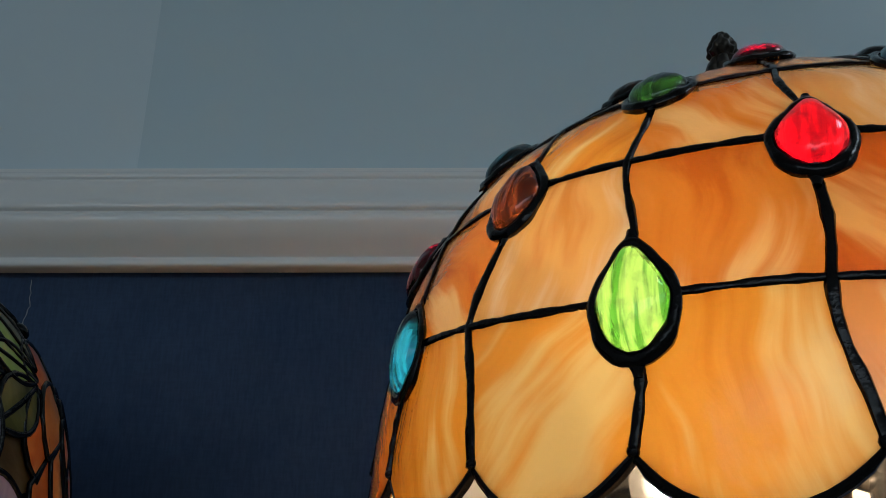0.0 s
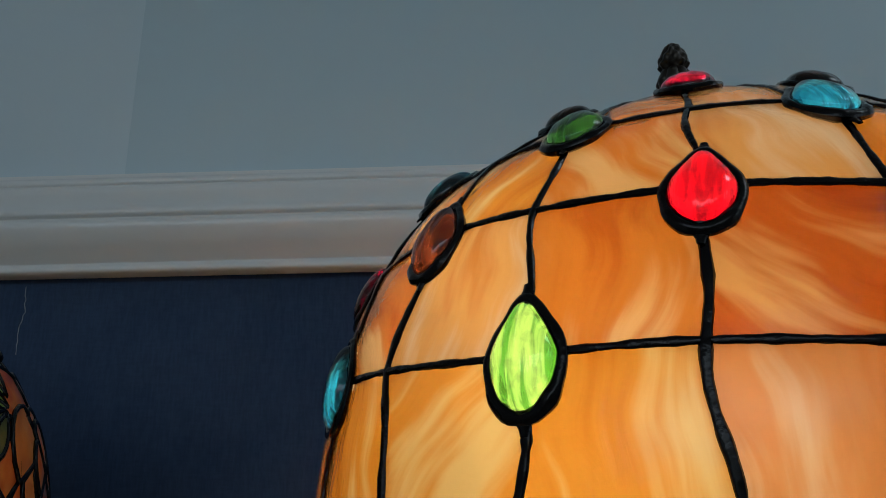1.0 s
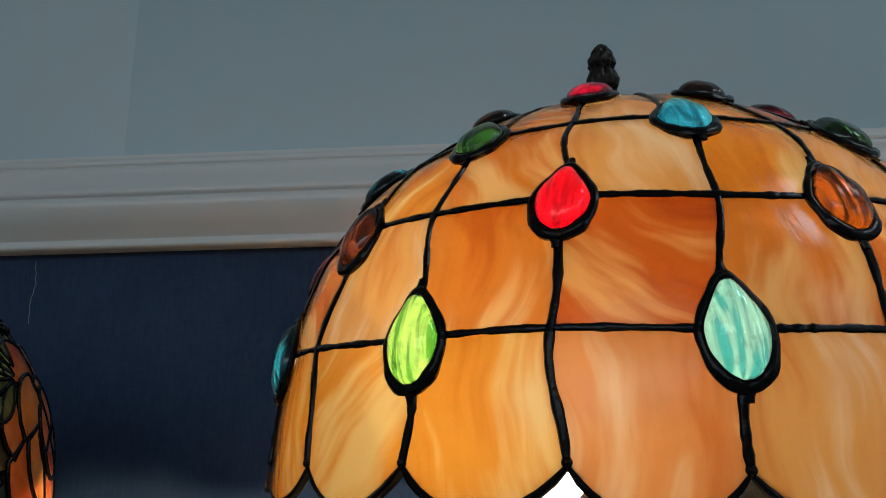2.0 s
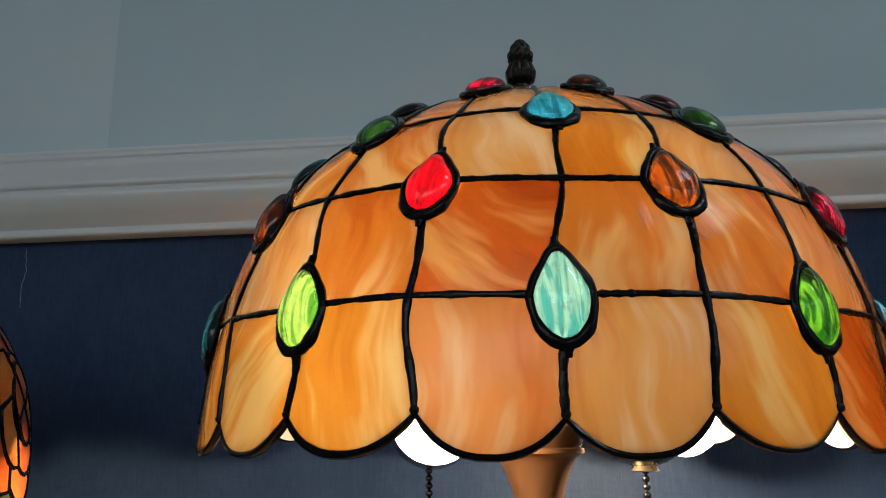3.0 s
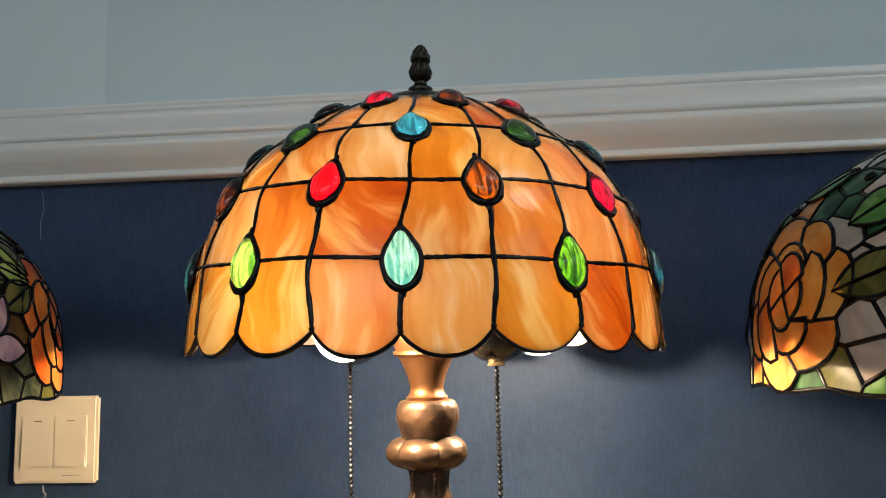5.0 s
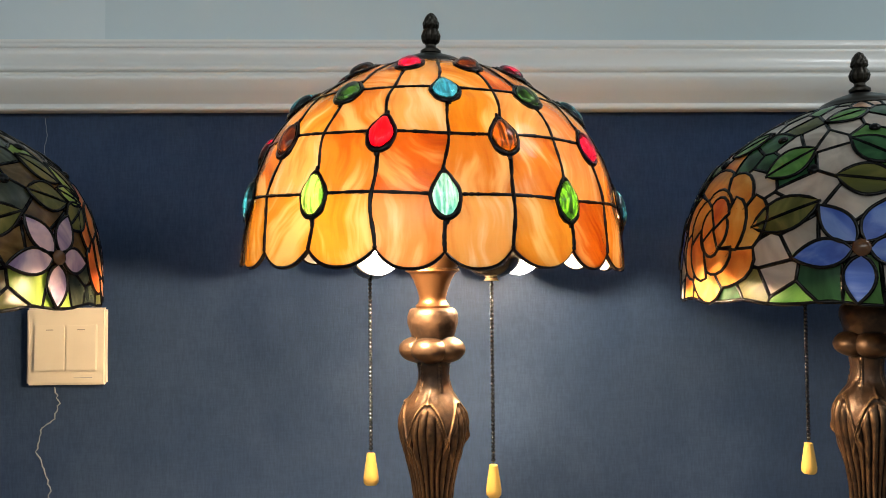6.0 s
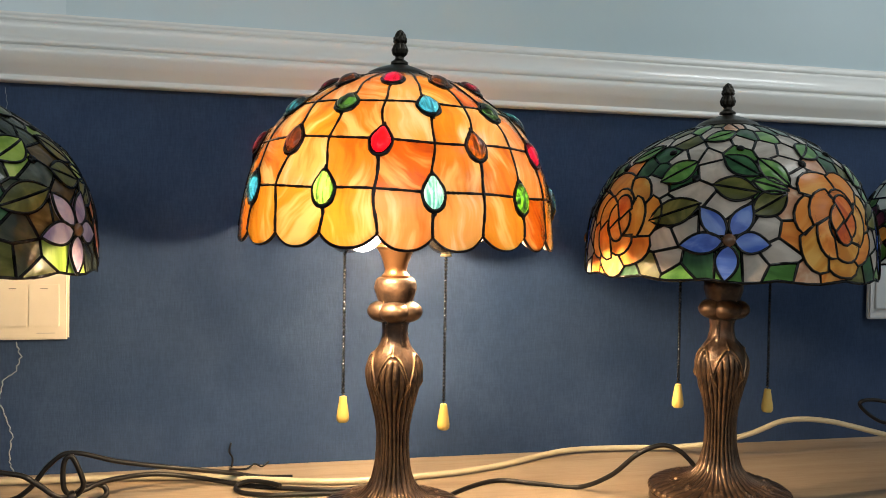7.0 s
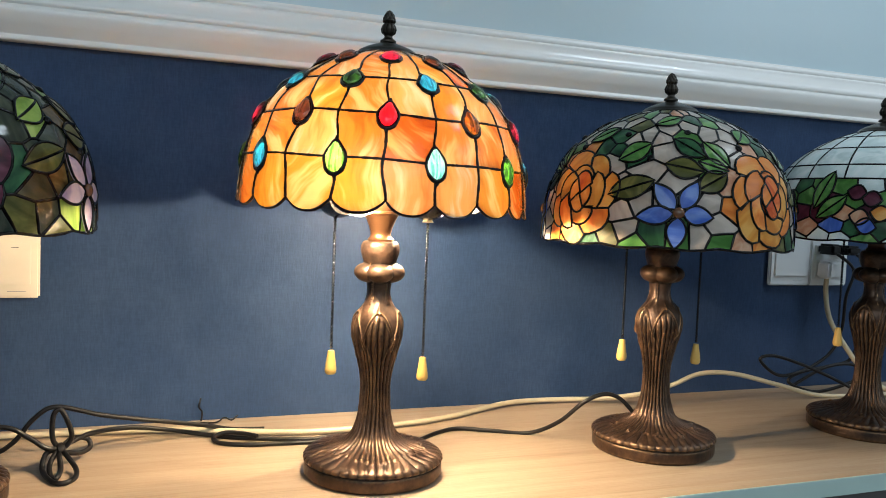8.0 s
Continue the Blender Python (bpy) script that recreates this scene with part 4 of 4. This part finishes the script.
def cells(seeds, s0, s1):
    """Voronoi panes of seeds (degrees, cm) round the whole shade."""
    k = 0.20
    pts = [(x * k, s) for x, s in seeds]
    span = 360 * k
    ghosts = [(x + d, y) for d in (-span, 0, span) for x, y in pts]
    out = []
    for x, y in pts:
        poly = [(x - 6, s0), (x + 6, s0), (x + 6, s1), (x - 6, s1)]
        near = sorted(ghosts, key=lambda g: (g[0] - x) ** 2 + (g[1] - y) ** 2)[1:26]
        for gx, gy in near:
            mx, my, nx, ny = (x + gx) / 2, (y + gy) / 2, gx - x, gy - y
            new_poly = []
            for a, b in zip(poly, poly[1:] + poly[:1]):
                da, db = (a[0] - mx) * nx + (a[1] - my) * ny, (b[0] - mx) * nx + (b[1] - my) * ny
                if da <= 0:
                    new_poly.append(a)
                if da * db < 0:
                    t = da / (da - db)
                    new_poly.append((a[0] + (b[0] - a[0]) * t, a[1] + (b[1] - a[1]) * t))
            poly = new_poly
            if len(poly) < 3:
                break
        out.append([(px / k, py) for px, py in poly])
    return out


# filler panes of one quarter of the cartoon: degrees from the flower, cm from the cap, colour
FILL_LOW = [(-22, 20.2, "w"), (-11, 20.4, "g"), (8.5, 20.4, "w"), (19, 21.2, "w"), (-14.5, 17.2, "w"), (11.5, 17.0, "w"), (-13, 13.6, "w"), (-3, 14.9, "w"),
            (-25, 18.0, "w"), (27, 21.4, "r"), (38, 21.4, "r"), (50, 21.3, "o"), (61, 20.6, "o"), (25, 17.6, "r"), (24, 14.6, "r"), (59, 16.5, "d"), (-20, 15.6, "w"), (4, 16.2, "w"), (16, 19.4, "w"), (-17, 21.6, "g"), (2, 20.6, "g"), (-6, 17.0, "w")]
FILL_HIGH = [(-5.5, 11.0, "w"), (-16, 8.6, "p"), (-4, 7.2, "w"), (8, 6.8, "w"), (19, 7.8, "w"), (-24, 9.6, "w"), (-27, 6.4, "d"), (14, 4.6, "d"), (24, 5.2, "g"),
             (30, 8.6, "w"), (30, 11.6, "p"), (40, 10.6, "r"), (50, 10.4, "g"), (57, 8.4, "d"), (57, 12.4, "w"), (42, 6.2, "w"), (-13, 3.8, "w"), (2, 2.4, "p"),
             (12, 1.6, "p"), (24, 2.2, "w"), (36, 3.0, "g"), (48, 3.4, "d"), (57, 5.4, "w"), (-25, 2.6, "g"), (46, 1.0, "w"), (-12, 0.9, "d"), (-9, 9.2, "w"), (3, 8.6, "g"), (-20, 11.6, "g"), (15, 12.0, "w"), (26, 10.0, "w"), (-31, 11.0, "d"), (36, 12.0, "w")]
LEAVES = [(-28.7, 12.3, -13.7, 10.0, 2.6, "leaf"), (-2.5, 9.2, 12.2, 11.7, 2.4, "deep"), (12.6, 9.6, 23.5, 12.8, 2.3, "leaf"), (8.5, 12.3, 22.5, 13.3, 1.7, "leaf"),
          (-6.5, 12.7, 10.8, 13.5, 2.5, "olive"), (7.6, 15.6, 21.5, 13.6, 2.4, "olive"), (-30.4, 16.3, -10.4, 14.6, 2.6, "olive"), (-15, 6.3, 5, 4.3, 2.3, "leaf"), (35, 9.4, 50, 6.9, 2.4, "leaf")]
PETALS = [(-10.5, 15.0, 1.9), (7.8, 14.7, 1.9), (-17.2, 18.7, 2.0), (13.9, 18.5, 2.0), (-1.4, 21.9, 2.0)]


def floral_lamp(where, turn, label, fill, leaf, petal, roses, rose_mix, cup_mat, rose_at=43.0):
    root = tagged(new("table_lamp"), label, "table lamp", "lamps on the shelf")
    root.matrix_world = where
    lamp_body(root, cup_mat, turn * 3 % 72)
    pick = random.Random(int(turn * 10) + 7)
    lead = bmesh.new()
    panes = []
    seeds, hues = [], []
    for q in range(4):
        for x, s, c in FILL_LOW + FILL_HIGH:
            seeds.append((turn + 90 * q + x + pick.uniform(-1, 1), s + pick.uniform(-0.25, 0.25)))
            hues.append(pick.choice(fill[c]))
    for poly, hue in zip(cells(seeds, 0.05, FEND * 100), hues):
        if len(poly) > 2:
            panes.append((poly, 0.0, hue))
    for q in range(4):
        t = turn + 90 * q
        for x, s, x2, s2, w, c in LEAVES:
            for half in leaf_halves(t + x, s, t + x2, s2, w):
                panes.append((half, 0.0016, pick.choice(leaf[c])))
        rc = roses[q]
        rx, rs = t + rose_at, 16.3
        panes += [(p, 0.0014, pick.choice(rc[0])) for p in ring_polys(rx, rs, 2.9, 5.2, 7, 10 + 20 * q, 1.02, 14, 0.06)]
        panes += [(p, 0.0022, pick.choice(rc[1])) for p in ring_polys(rx, rs + 0.2, 1.5, 3.3, 5, 35 + 20 * q, 1.15, 26, 0.10)]
        panes += [(p, 0.0030, pick.choice(rc[2])) for p in ring_polys(rx + 1.5, rs - 0.1, 0.1, 1.75, 4, 60, 1.30, 44, 0.12)]
        for x2, s2, w in PETALS:
            panes.append((petal_poly(t + x2 * 0.12, 18.1 + (s2 - 18.1) * 0.12, t + x2, min(s2, FEND * 100), w, blunt=0.85), 0.0032, pick.choice(petal)))
    shade = tagged(new("shade", bpy.data.meshes.new("lead")), "leaded glass dome of flowers and leaves")
    shade.parent = root
    for poly, lift, mat in panes:
        bm, line = fl_pane(poly, lift)
        part("glass_pane", bm, mat, shade)
        if lift > 0:
            tube(lead, [p for p, n in line], 0.0014, 6, True, 0.8, [n for p, n in line])
        else:
            tube(lead, [p for p, n in line], 0.00155, 5, True, 0.8, [n for p, n in line])
    finish_shade(lead, shade)
    for q in range(4):
        t = turn + 90 * q
        for x, s, r in ((-13.4, 12.0, 0.0042), (5.6, 7.9, 0.004), (33, 10.2, 0.0042), (-30, 8.3, 0.004), (0, 18.1, 0.0062)):
            p, n = fl_point(t + x, s, 0.0040 if r > 0.006 else 0.001)
            bm = bmesh.new()
            bmesh.ops.create_uvsphere(bm, u_segments=14, v_segments=8, radius=r)
            ob = part("glass_bead", bm, BEADGLASS if r > 0.006 else rose_mix, shade, at=Matrix.Translation(p) @ n.to_track_quat("Z", "Y").to_matrix().to_4x4() @ Matrix.Diagonal((1, 1, 0.6, 1)))
    cap(shade, FL_PROFILE[0][1], 0.034, None, DARKMETAL)
    finial(root, FL_PROFILE[0][1] + 0.0135, None)
    sockets(root, None, 0.2935)
    return root


def finish_shade(lead, shade, end=None):
    n = 200
    rim = [fl_point(360 * i / n, end or FEND * 100, -0.0008) for i in range(n)]
    tube(lead, [p for p, q in rim], 0.0012, 6, True, 1.2, [q for p, q in rim])
    bmesh.ops.recalc_face_normals(lead, faces=lead.faces)
    lead.to_mesh(shade.data)
    lead.free()
    shade.data.materials.append(LEAD)
    shade.data.polygons.foreach_set("use_smooth", [True] * len(shade.data.polygons))


lamp_b = floral_lamp(
    pose(0.367, 0.003, 0), -120.5, "unlit table lamp, leaded glass shade of blue flowers and orange roses",
    {"w": (MILK, MILK, MILK, MILK, LEAF), "g": (LEAF, DEEP), "p": (SALMON, MILK), "d": (DEEP, OLIVE), "o": (OLIVE, OLIVE, DEEP), "r": (ROSE, ROSE, SALMON)},
    {"leaf": (LEAF, LEAF), "deep": (DEEP,), "olive": (OLIVE,)}, (BLUE,),
    [((ROSE, ROSE, GOLD), (ROSE, GOLD), (SCARLET, ROSE))] * 4, LEAD, DARKCUP)
pull_chain(lamp_b, -0.053, -0.002, 0.268, 0.138)
pull_chain(lamp_b, 0.052, -0.008, 0.268, 0.131)

lamp_l = floral_lamp(
    pose(-0.426, 0.004, 0), -16.3, "unlit table lamp, leaded glass shade of lilac flowers and plum roses",
    {"w": (SMOKE, TAWNY, SMOKE), "g": (LIME, OLIVE), "p": (SMOKE, OLIVE), "d": (SMOKE, DEEP), "o": (OLIVE, SMOKE), "r": (OLIVE, SMOKE)},
    {"leaf": (LIME, OLIVE), "deep": (OLIVE,), "olive": (OLIVE, OLIVE)}, (LILAC,),
    [((SCARLET, SCARLET), (SCARLET, ROSE), (SCARLET,)), ((PLUM,), (PLUM, PLUM), (PLUM,)), ((SCARLET, ROSE), (SCARLET,), (SCARLET,)), ((PLUM,), (PLUM,), (PLUM,))], LEAD, DARKCUP, 35.0)


def white_lamp(where):
    """Shade of white panes above a band of coloured flowers."""
    root = tagged(new("table_lamp"), "unlit table lamp, white paned glass shade with a flowered band", "table lamp", "lamps on the shelf")
    root.matrix_world = where
    lamp_body(root, DARKCUP, 15)
    pick = random.Random(21)
    end = FEND * 100 - 1.1
    lead = bmesh.new()
    panes = []
    rows = [0.1, 3.4, 6.8, 10.4, 12.6]
    for j in range(4):
        for k in range(16):
            x0, x1 = -180 + 22.5 * k, -157.5 + 22.5 * k
            panes.append(([(x0, rows[j]), (x1, rows[j]), (x1, rows[j + 1]), (x0, rows[j + 1])], 0.0, AQUA))
    seeds = [(-180 + 12 * k + 6 * (j % 2) + pick.uniform(-2.5, 2.5), 13.5 + 1.85 * j + pick.uniform(-0.4, 0.4)) for j in range(5) for k in range(30)]
    band = {0: (LEAF, AQUA, LEAF, DEEP), 1: (LEAF, PLUM, LEAF, PLUM), 2: (GOLD, SALMON, LEAF, PLUM), 3: (LEAF, BLUE, DEEP, SALMON), 4: (AQUA, AQUA, LEAF, AQUA)}
    for i, poly in enumerate(cells(seeds, 12.6, end)):
        panes.append((poly, 0.0, pick.choice(band[i // 30])))
    for k in range(8):
        x = -170 + 45 * k
        for half in leaf_halves(x, 16.8, x + 7, 11.6, 2.2) + leaf_halves(x + 2, 18.0, x + 16, 15.0, 2.2):
            panes.append((half, 0.0016, LEAF))
        for a, b, c in ((20, 14.4, PLUM), (27, 15.2, PLUM), (22, 17.5, SALMON), (31, 17.0, GOLD), (25, 18.6, BLUE)):
            panes.append((petal_poly(x + a - 4, b, x + a + 5, b + 0.4, 2.0), 0.0022, c))
    shade = tagged(new("shade", bpy.data.meshes.new("lead")), "leaded glass dome of white panes with a flowered band")
    shade.parent = root
    for poly, lift, mat in panes:
        bm, line = fl_pane(poly, lift)
        part("glass_pane", bm, mat, shade)
        tube(lead, [p for p, n in line], 0.0014, 6, True, 0.8, [n for p, n in line])
    finish_shade(lead, shade, end)
    cap(shade, FL_PROFILE[0][1], 0.034, None, DARKMETAL)
    finial(root, FL_PROFILE[0][1] + 0.0135, None)
    sockets(root, None, 0.2935)
    pull_chain(root, -0.060, 0.0, 0.268, 0.146)
    return root


white_lamp(pose(0.722, 0.003, 0))


# ---------------------------------------------------------------- switches and sockets on the wall
def rocker_switch(x0, z0, mat, label, rockers):
    w = 0.0865
    root = tagged(new("wall_switch"), label, "light switch")
    root.matrix_world = pose(x0, WALL, z0)
    part("plate", box(bmesh.new(), 0, -0.0085, 0, w, -0.0004, w - 0.002, 0.0022), mat, root)
    n = rockers
    for i in range(n):
        a, b = 0.009 + (w - 0.018) / n * i, 0.009 + (w - 0.018) / n * (i + 1)
        bm = box(bmesh.new(), a + 0.0003, -0.0028, 0.016, b - 0.0003, 0.0028, 0.066, 0.0008)
        r = part("rocker", bm, mat, root, at=pose(0, -0.0092, 0, -1.8))
        part("mark", box(bmesh.new(), (a + b) / 2 - 0.004, -0.00315, 0.0602, (a + b) / 2 + 0.004, -0.0027, 0.0610), SHADOWED, r)
    part("mark", box(bmesh.new(), 0.052, -0.0088, 0.0076, 0.072, -0.0084, 0.0082), CRACK, root, "faint maker's mark")
    return root


rocker_switch(-0.4397, 0.1630, PLASTIC, "cream double rocker light switch, grimy", 2)
rocker_switch(0.7545, 0.1785, PLASTIC_W, "white single rocker light switch", 1)


def wall_socket(x0, z0):
    root = tagged(new("wall_socket"), "white wall socket plate", "socket")
    root.matrix_world = pose(x0, WALL, z0)
    part("plate", box(bmesh.new(), 0, -0.0085, 0, 0.084, -0.0004, 0.0845, 0.0022), PLASTIC_W, root)
    part("socket_face", box(bmesh.new(), 0.008, -0.0105, 0.012, 0.076, -0.0086, 0.072, 0.0008), PLASTIC_W, root)
    return root


wall_socket(0.8420, 0.1785)


def cable(name, points, radius, mat, label, steps=10):
    ob = part(name, tube(bmesh.new(), curve_through(points, steps), radius, 10), mat)
    return tagged(ob, label, "cable")


def plug(name, x, z, wide, tall, deep, mat, label):
    ob = part(name, box(bmesh.new(), x - wide / 2, WALL - 0.0108 - deep, z - tall / 2, x + wide / 2, WALL - 0.0108, z + tall / 2, 0.004), mat)
    return tagged(ob, label, "plug")


plug("plug", 0.868, 0.207, 0.032, 0.030, 0.030, PLASTIC_W, "white plug in the wall socket")
plug("plug", 0.862, 0.243, 0.022, 0.018, 0.034, CORD, "black plug in the wall socket")
plug("plug", 0.898, 0.242, 0.030, 0.016, 0.038, CORD, "black plug in the wall socket")
R = 0.0027
cable("cable", [(0.866, 0.222, 0.195), (0.864, 0.220, 0.165), (0.870, 0.212, 0.120), (0.892, 0.19, 0.070), (0.925, 0.18, 0.030), (0.96, 0.16, 0.006), (1.02, 0.13, 0.0035)], 0.0042, CORD_W, "cream cable hanging from the plug")
cable("cable", [(0.862, 0.20, 0.236), (0.885, 0.185, 0.210), (0.872, 0.185, 0.165), (0.873, 0.19, 0.110), (0.858, 0.195, 0.070), (0.815, 0.2, 0.042), (0.755, 0.2, 0.032), (0.712, 0.2, 0.060), (0.74, 0.195, 0.066), (0.81, 0.185, 0.044), (0.87, 0.16, 0.015), (0.86, 0.12, 0.004), (0.79, 0.07, 0.004)], R, CORD, "black cable coiled loosely by the wall")
cable("cable", [(0.90, 0.195, 0.236), (0.93, 0.18, 0.20), (0.915, 0.185, 0.12), (0.90, 0.19, 0.06), (0.86, 0.195, 0.046), (0.80, 0.2, 0.036), (0.775, 0.2, 0.020), (0.83, 0.19, 0.004), (0.90, 0.17, 0.030), (0.89, 0.18, 0.05), (0.84, 0.19, 0.044), (0.78, 0.2, 0.012)], R, CORD, "black cable tangled by the wall")
cable("cable", [(-0.75, 0.225, 0.0045), (-0.388, 0.205, 0.0045), (-0.299, 0.203, 0.0045), (-0.203, 0.190, 0.0045), (-0.105, 0.162, 0.0045), (-0.031, 0.146, 0.0045), (0.075, 0.153, 0.0045), (0.162, 0.175, 0.0045), (0.27, 0.222, 0.006), (0.36, 0.224, 0.0060),
                (0.415, 0.215, 0.0065), (0.47, 0.185, 0.018), (0.52, 0.172, 0.033), (0.570, 0.17, 0.049), (0.635, 0.17, 0.046), (0.727, 0.17, 0.024), (0.81, 0.165, 0.0045), (0.92, 0.15, 0.0045), (1.1, 0.14, 0.0045)], 0.0037, CORD_W, "cream cable along the wall")
cable("cable", [(-0.70, 0.13, R), (-0.46, 0.125, 0.012), (-0.39, 0.12, 0.010), (-0.365, 0.12, 0.020), (-0.344, 0.12, 0.046), (-0.322, 0.12, 0.058), (-0.276, 0.125, 0.045), (-0.229, 0.135, 0.034), (-0.168, 0.165, 0.016), (-0.128, 0.185, R), (-0.09, 0.178, R)], R, CORD, "black cable arching over the shelf")
cable("cable", [(-0.62, 0.08, R), (-0.45, 0.085, 0.052), (-0.370, 0.08, 0.050), (-0.345, 0.08, 0.038), (-0.325, 0.08, 0.024), (-0.310, 0.10, 0.022), (-0.291, 0.125, 0.024), (-0.268, 0.150, 0.021), (-0.241, 0.170, 0.016),
                (-0.205, 0.180, 0.008), (-0.164, 0.165, 0.004), (-0.136, 0.152, R), (-0.095, 0.136, R), (-0.040, 0.122, R), (0.015, 0.128, R), (0.060, 0.110, R), (0.068, 0.06, 0.009)], R, CORD, "black cable along the shelf")
cable("cable", [(0.03, 0.07, 0.010), (0.015, 0.098, R), (-0.037, 0.109, R), (-0.084, 0.113, R), (-0.117, 0.116, R), (-0.147, 0.130, R), (-0.154, 0.148, 0.004), (-0.140, 0.150, 0.009), (-0.118, 0.140, 0.009), (-0.105, 0.130, 0.008)], R, CORD, "black lamp cable folded on the shelf")
cable("cable", [(-0.314, 0.09, 0.020), (-0.3215, 0.085, 0.032), (-0.3215, 0.085, 0.057), (-0.3145, 0.085, 0.0635), (-0.307, 0.085, 0.049), (-0.304, 0.09, 0.033), (-0.309, 0.092, 0.023), (-0.316, 0.09, 0.020)], R, CORD, "black cable loop standing up from the knot")
cable("cable", [(-0.315, 0.095, 0.020), (-0.305, 0.115, 0.024), (-0.291, 0.125, 0.019), (-0.288, 0.120, 0.011), (-0.297, 0.105, 0.010), (-0.310, 0.09, 0.016), (-0.318, 0.085, 0.018)], R, CORD, "black cable loop in the knot")
cable("cable", [(-0.316, 0.088, 0.019), (-0.327, 0.083, 0.019), (-0.330, 0.072, 0.005), (-0.318, 0.040, R), (-0.306, 0.032, R), (-0.297, 0.046, R), (-0.298, 0.066, 0.006), (-0.308, 0.080, 0.016), (-0.313, 0.088, 0.020)], R, CORD, "black cable tied in a knot")
cable("cable", [(-0.318, 0.086, 0.019), (-0.323, 0.075, 0.010), (-0.321, 0.058, R), (-0.315, 0.047, R), (-0.312, 0.062, 0.006), (-0.315, 0.080, 0.016), (-0.317, 0.090, 0.020)], R, CORD, "small black cable loop in the knot")
tie = part("cable_tie", lathe(bmesh.new(), [(0.0046, 0.0), (0.0066, 0.0008), (0.0072, 0.004), (0.0066, 0.0072), (0.0046, 0.008)], 16, closed=False), CORD, at=pose(-0.3185, 0.087, 0.0195, 0, 78, 24))
tagged(tie, "black band round the knotted cable", "cable tie")
cable("cable", [(0.068, 0.03, 0.008), (0.085, 0.085, R), (0.144, 0.124, R), (0.19, 0.106, R), (0.235, 0.085, R), (0.262, 0.055, 0.024), (0.285, 0.035, 0.053), (0.310, 0.028, 0.064), (0.330, 0.022, 0.058), (0.347, 0.016, 0.040)], R, CORD, "black lamp cable rising to the lamp")
for pts in ([(-0.163, 0.236, 0.001), (-0.162, 0.237, 0.012), (-0.166, 0.236, 0.020), (-0.164, 0.237, 0.031)], [(-0.165, 0.225, 0.0015), (-0.145, 0.222, 0.002), (-0.135, 0.228, 0.006), (-0.126, 0.222, 0.004), (-0.118, 0.228, 0.008)]):
    tagged(part("frayed_thread", tube(bmesh.new(), curve_through(pts, 5), 0.0012, 6), CORD), "frayed black thread by the wall", "thread")


def crack(points, wide):
    """Torn line in the wallpaper that bares the plaster, a thin raised edge."""
    rnd = random.Random(9)
    fine = []
    for a, b in zip(points, points[1:]):
        for i in range(6):
            t = i / 6
            fine.append((a[0] + (b[0] - a[0]) * t + rnd.uniform(-1, 1) * 1.6 * wide, WALL - 0.0001, a[1] + (b[1] - a[1]) * t))
    ob = part("wallpaper_crack", tube(bmesh.new(), fine, lambda t: wide * (0.6 + 0.4 * math.sin(t * 37) ** 2), 6), CRACK)
    return tagged(ob, "pale torn crack in the wallpaper", "crack", "", "structure")


crack([(-0.412, 0.160), (-0.407, 0.142), (-0.412, 0.125), (-0.427, 0.113), (-0.431, 0.089), (-0.422, 0.070), (-0.416, 0.046), (-0.419, 0.020), (-0.414, 0.002)], 0.0009)
crack([(-0.425, 0.46), (-0.423, 0.44), (-0.426, 0.425), (-0.424, 0.405)], 0.0004)
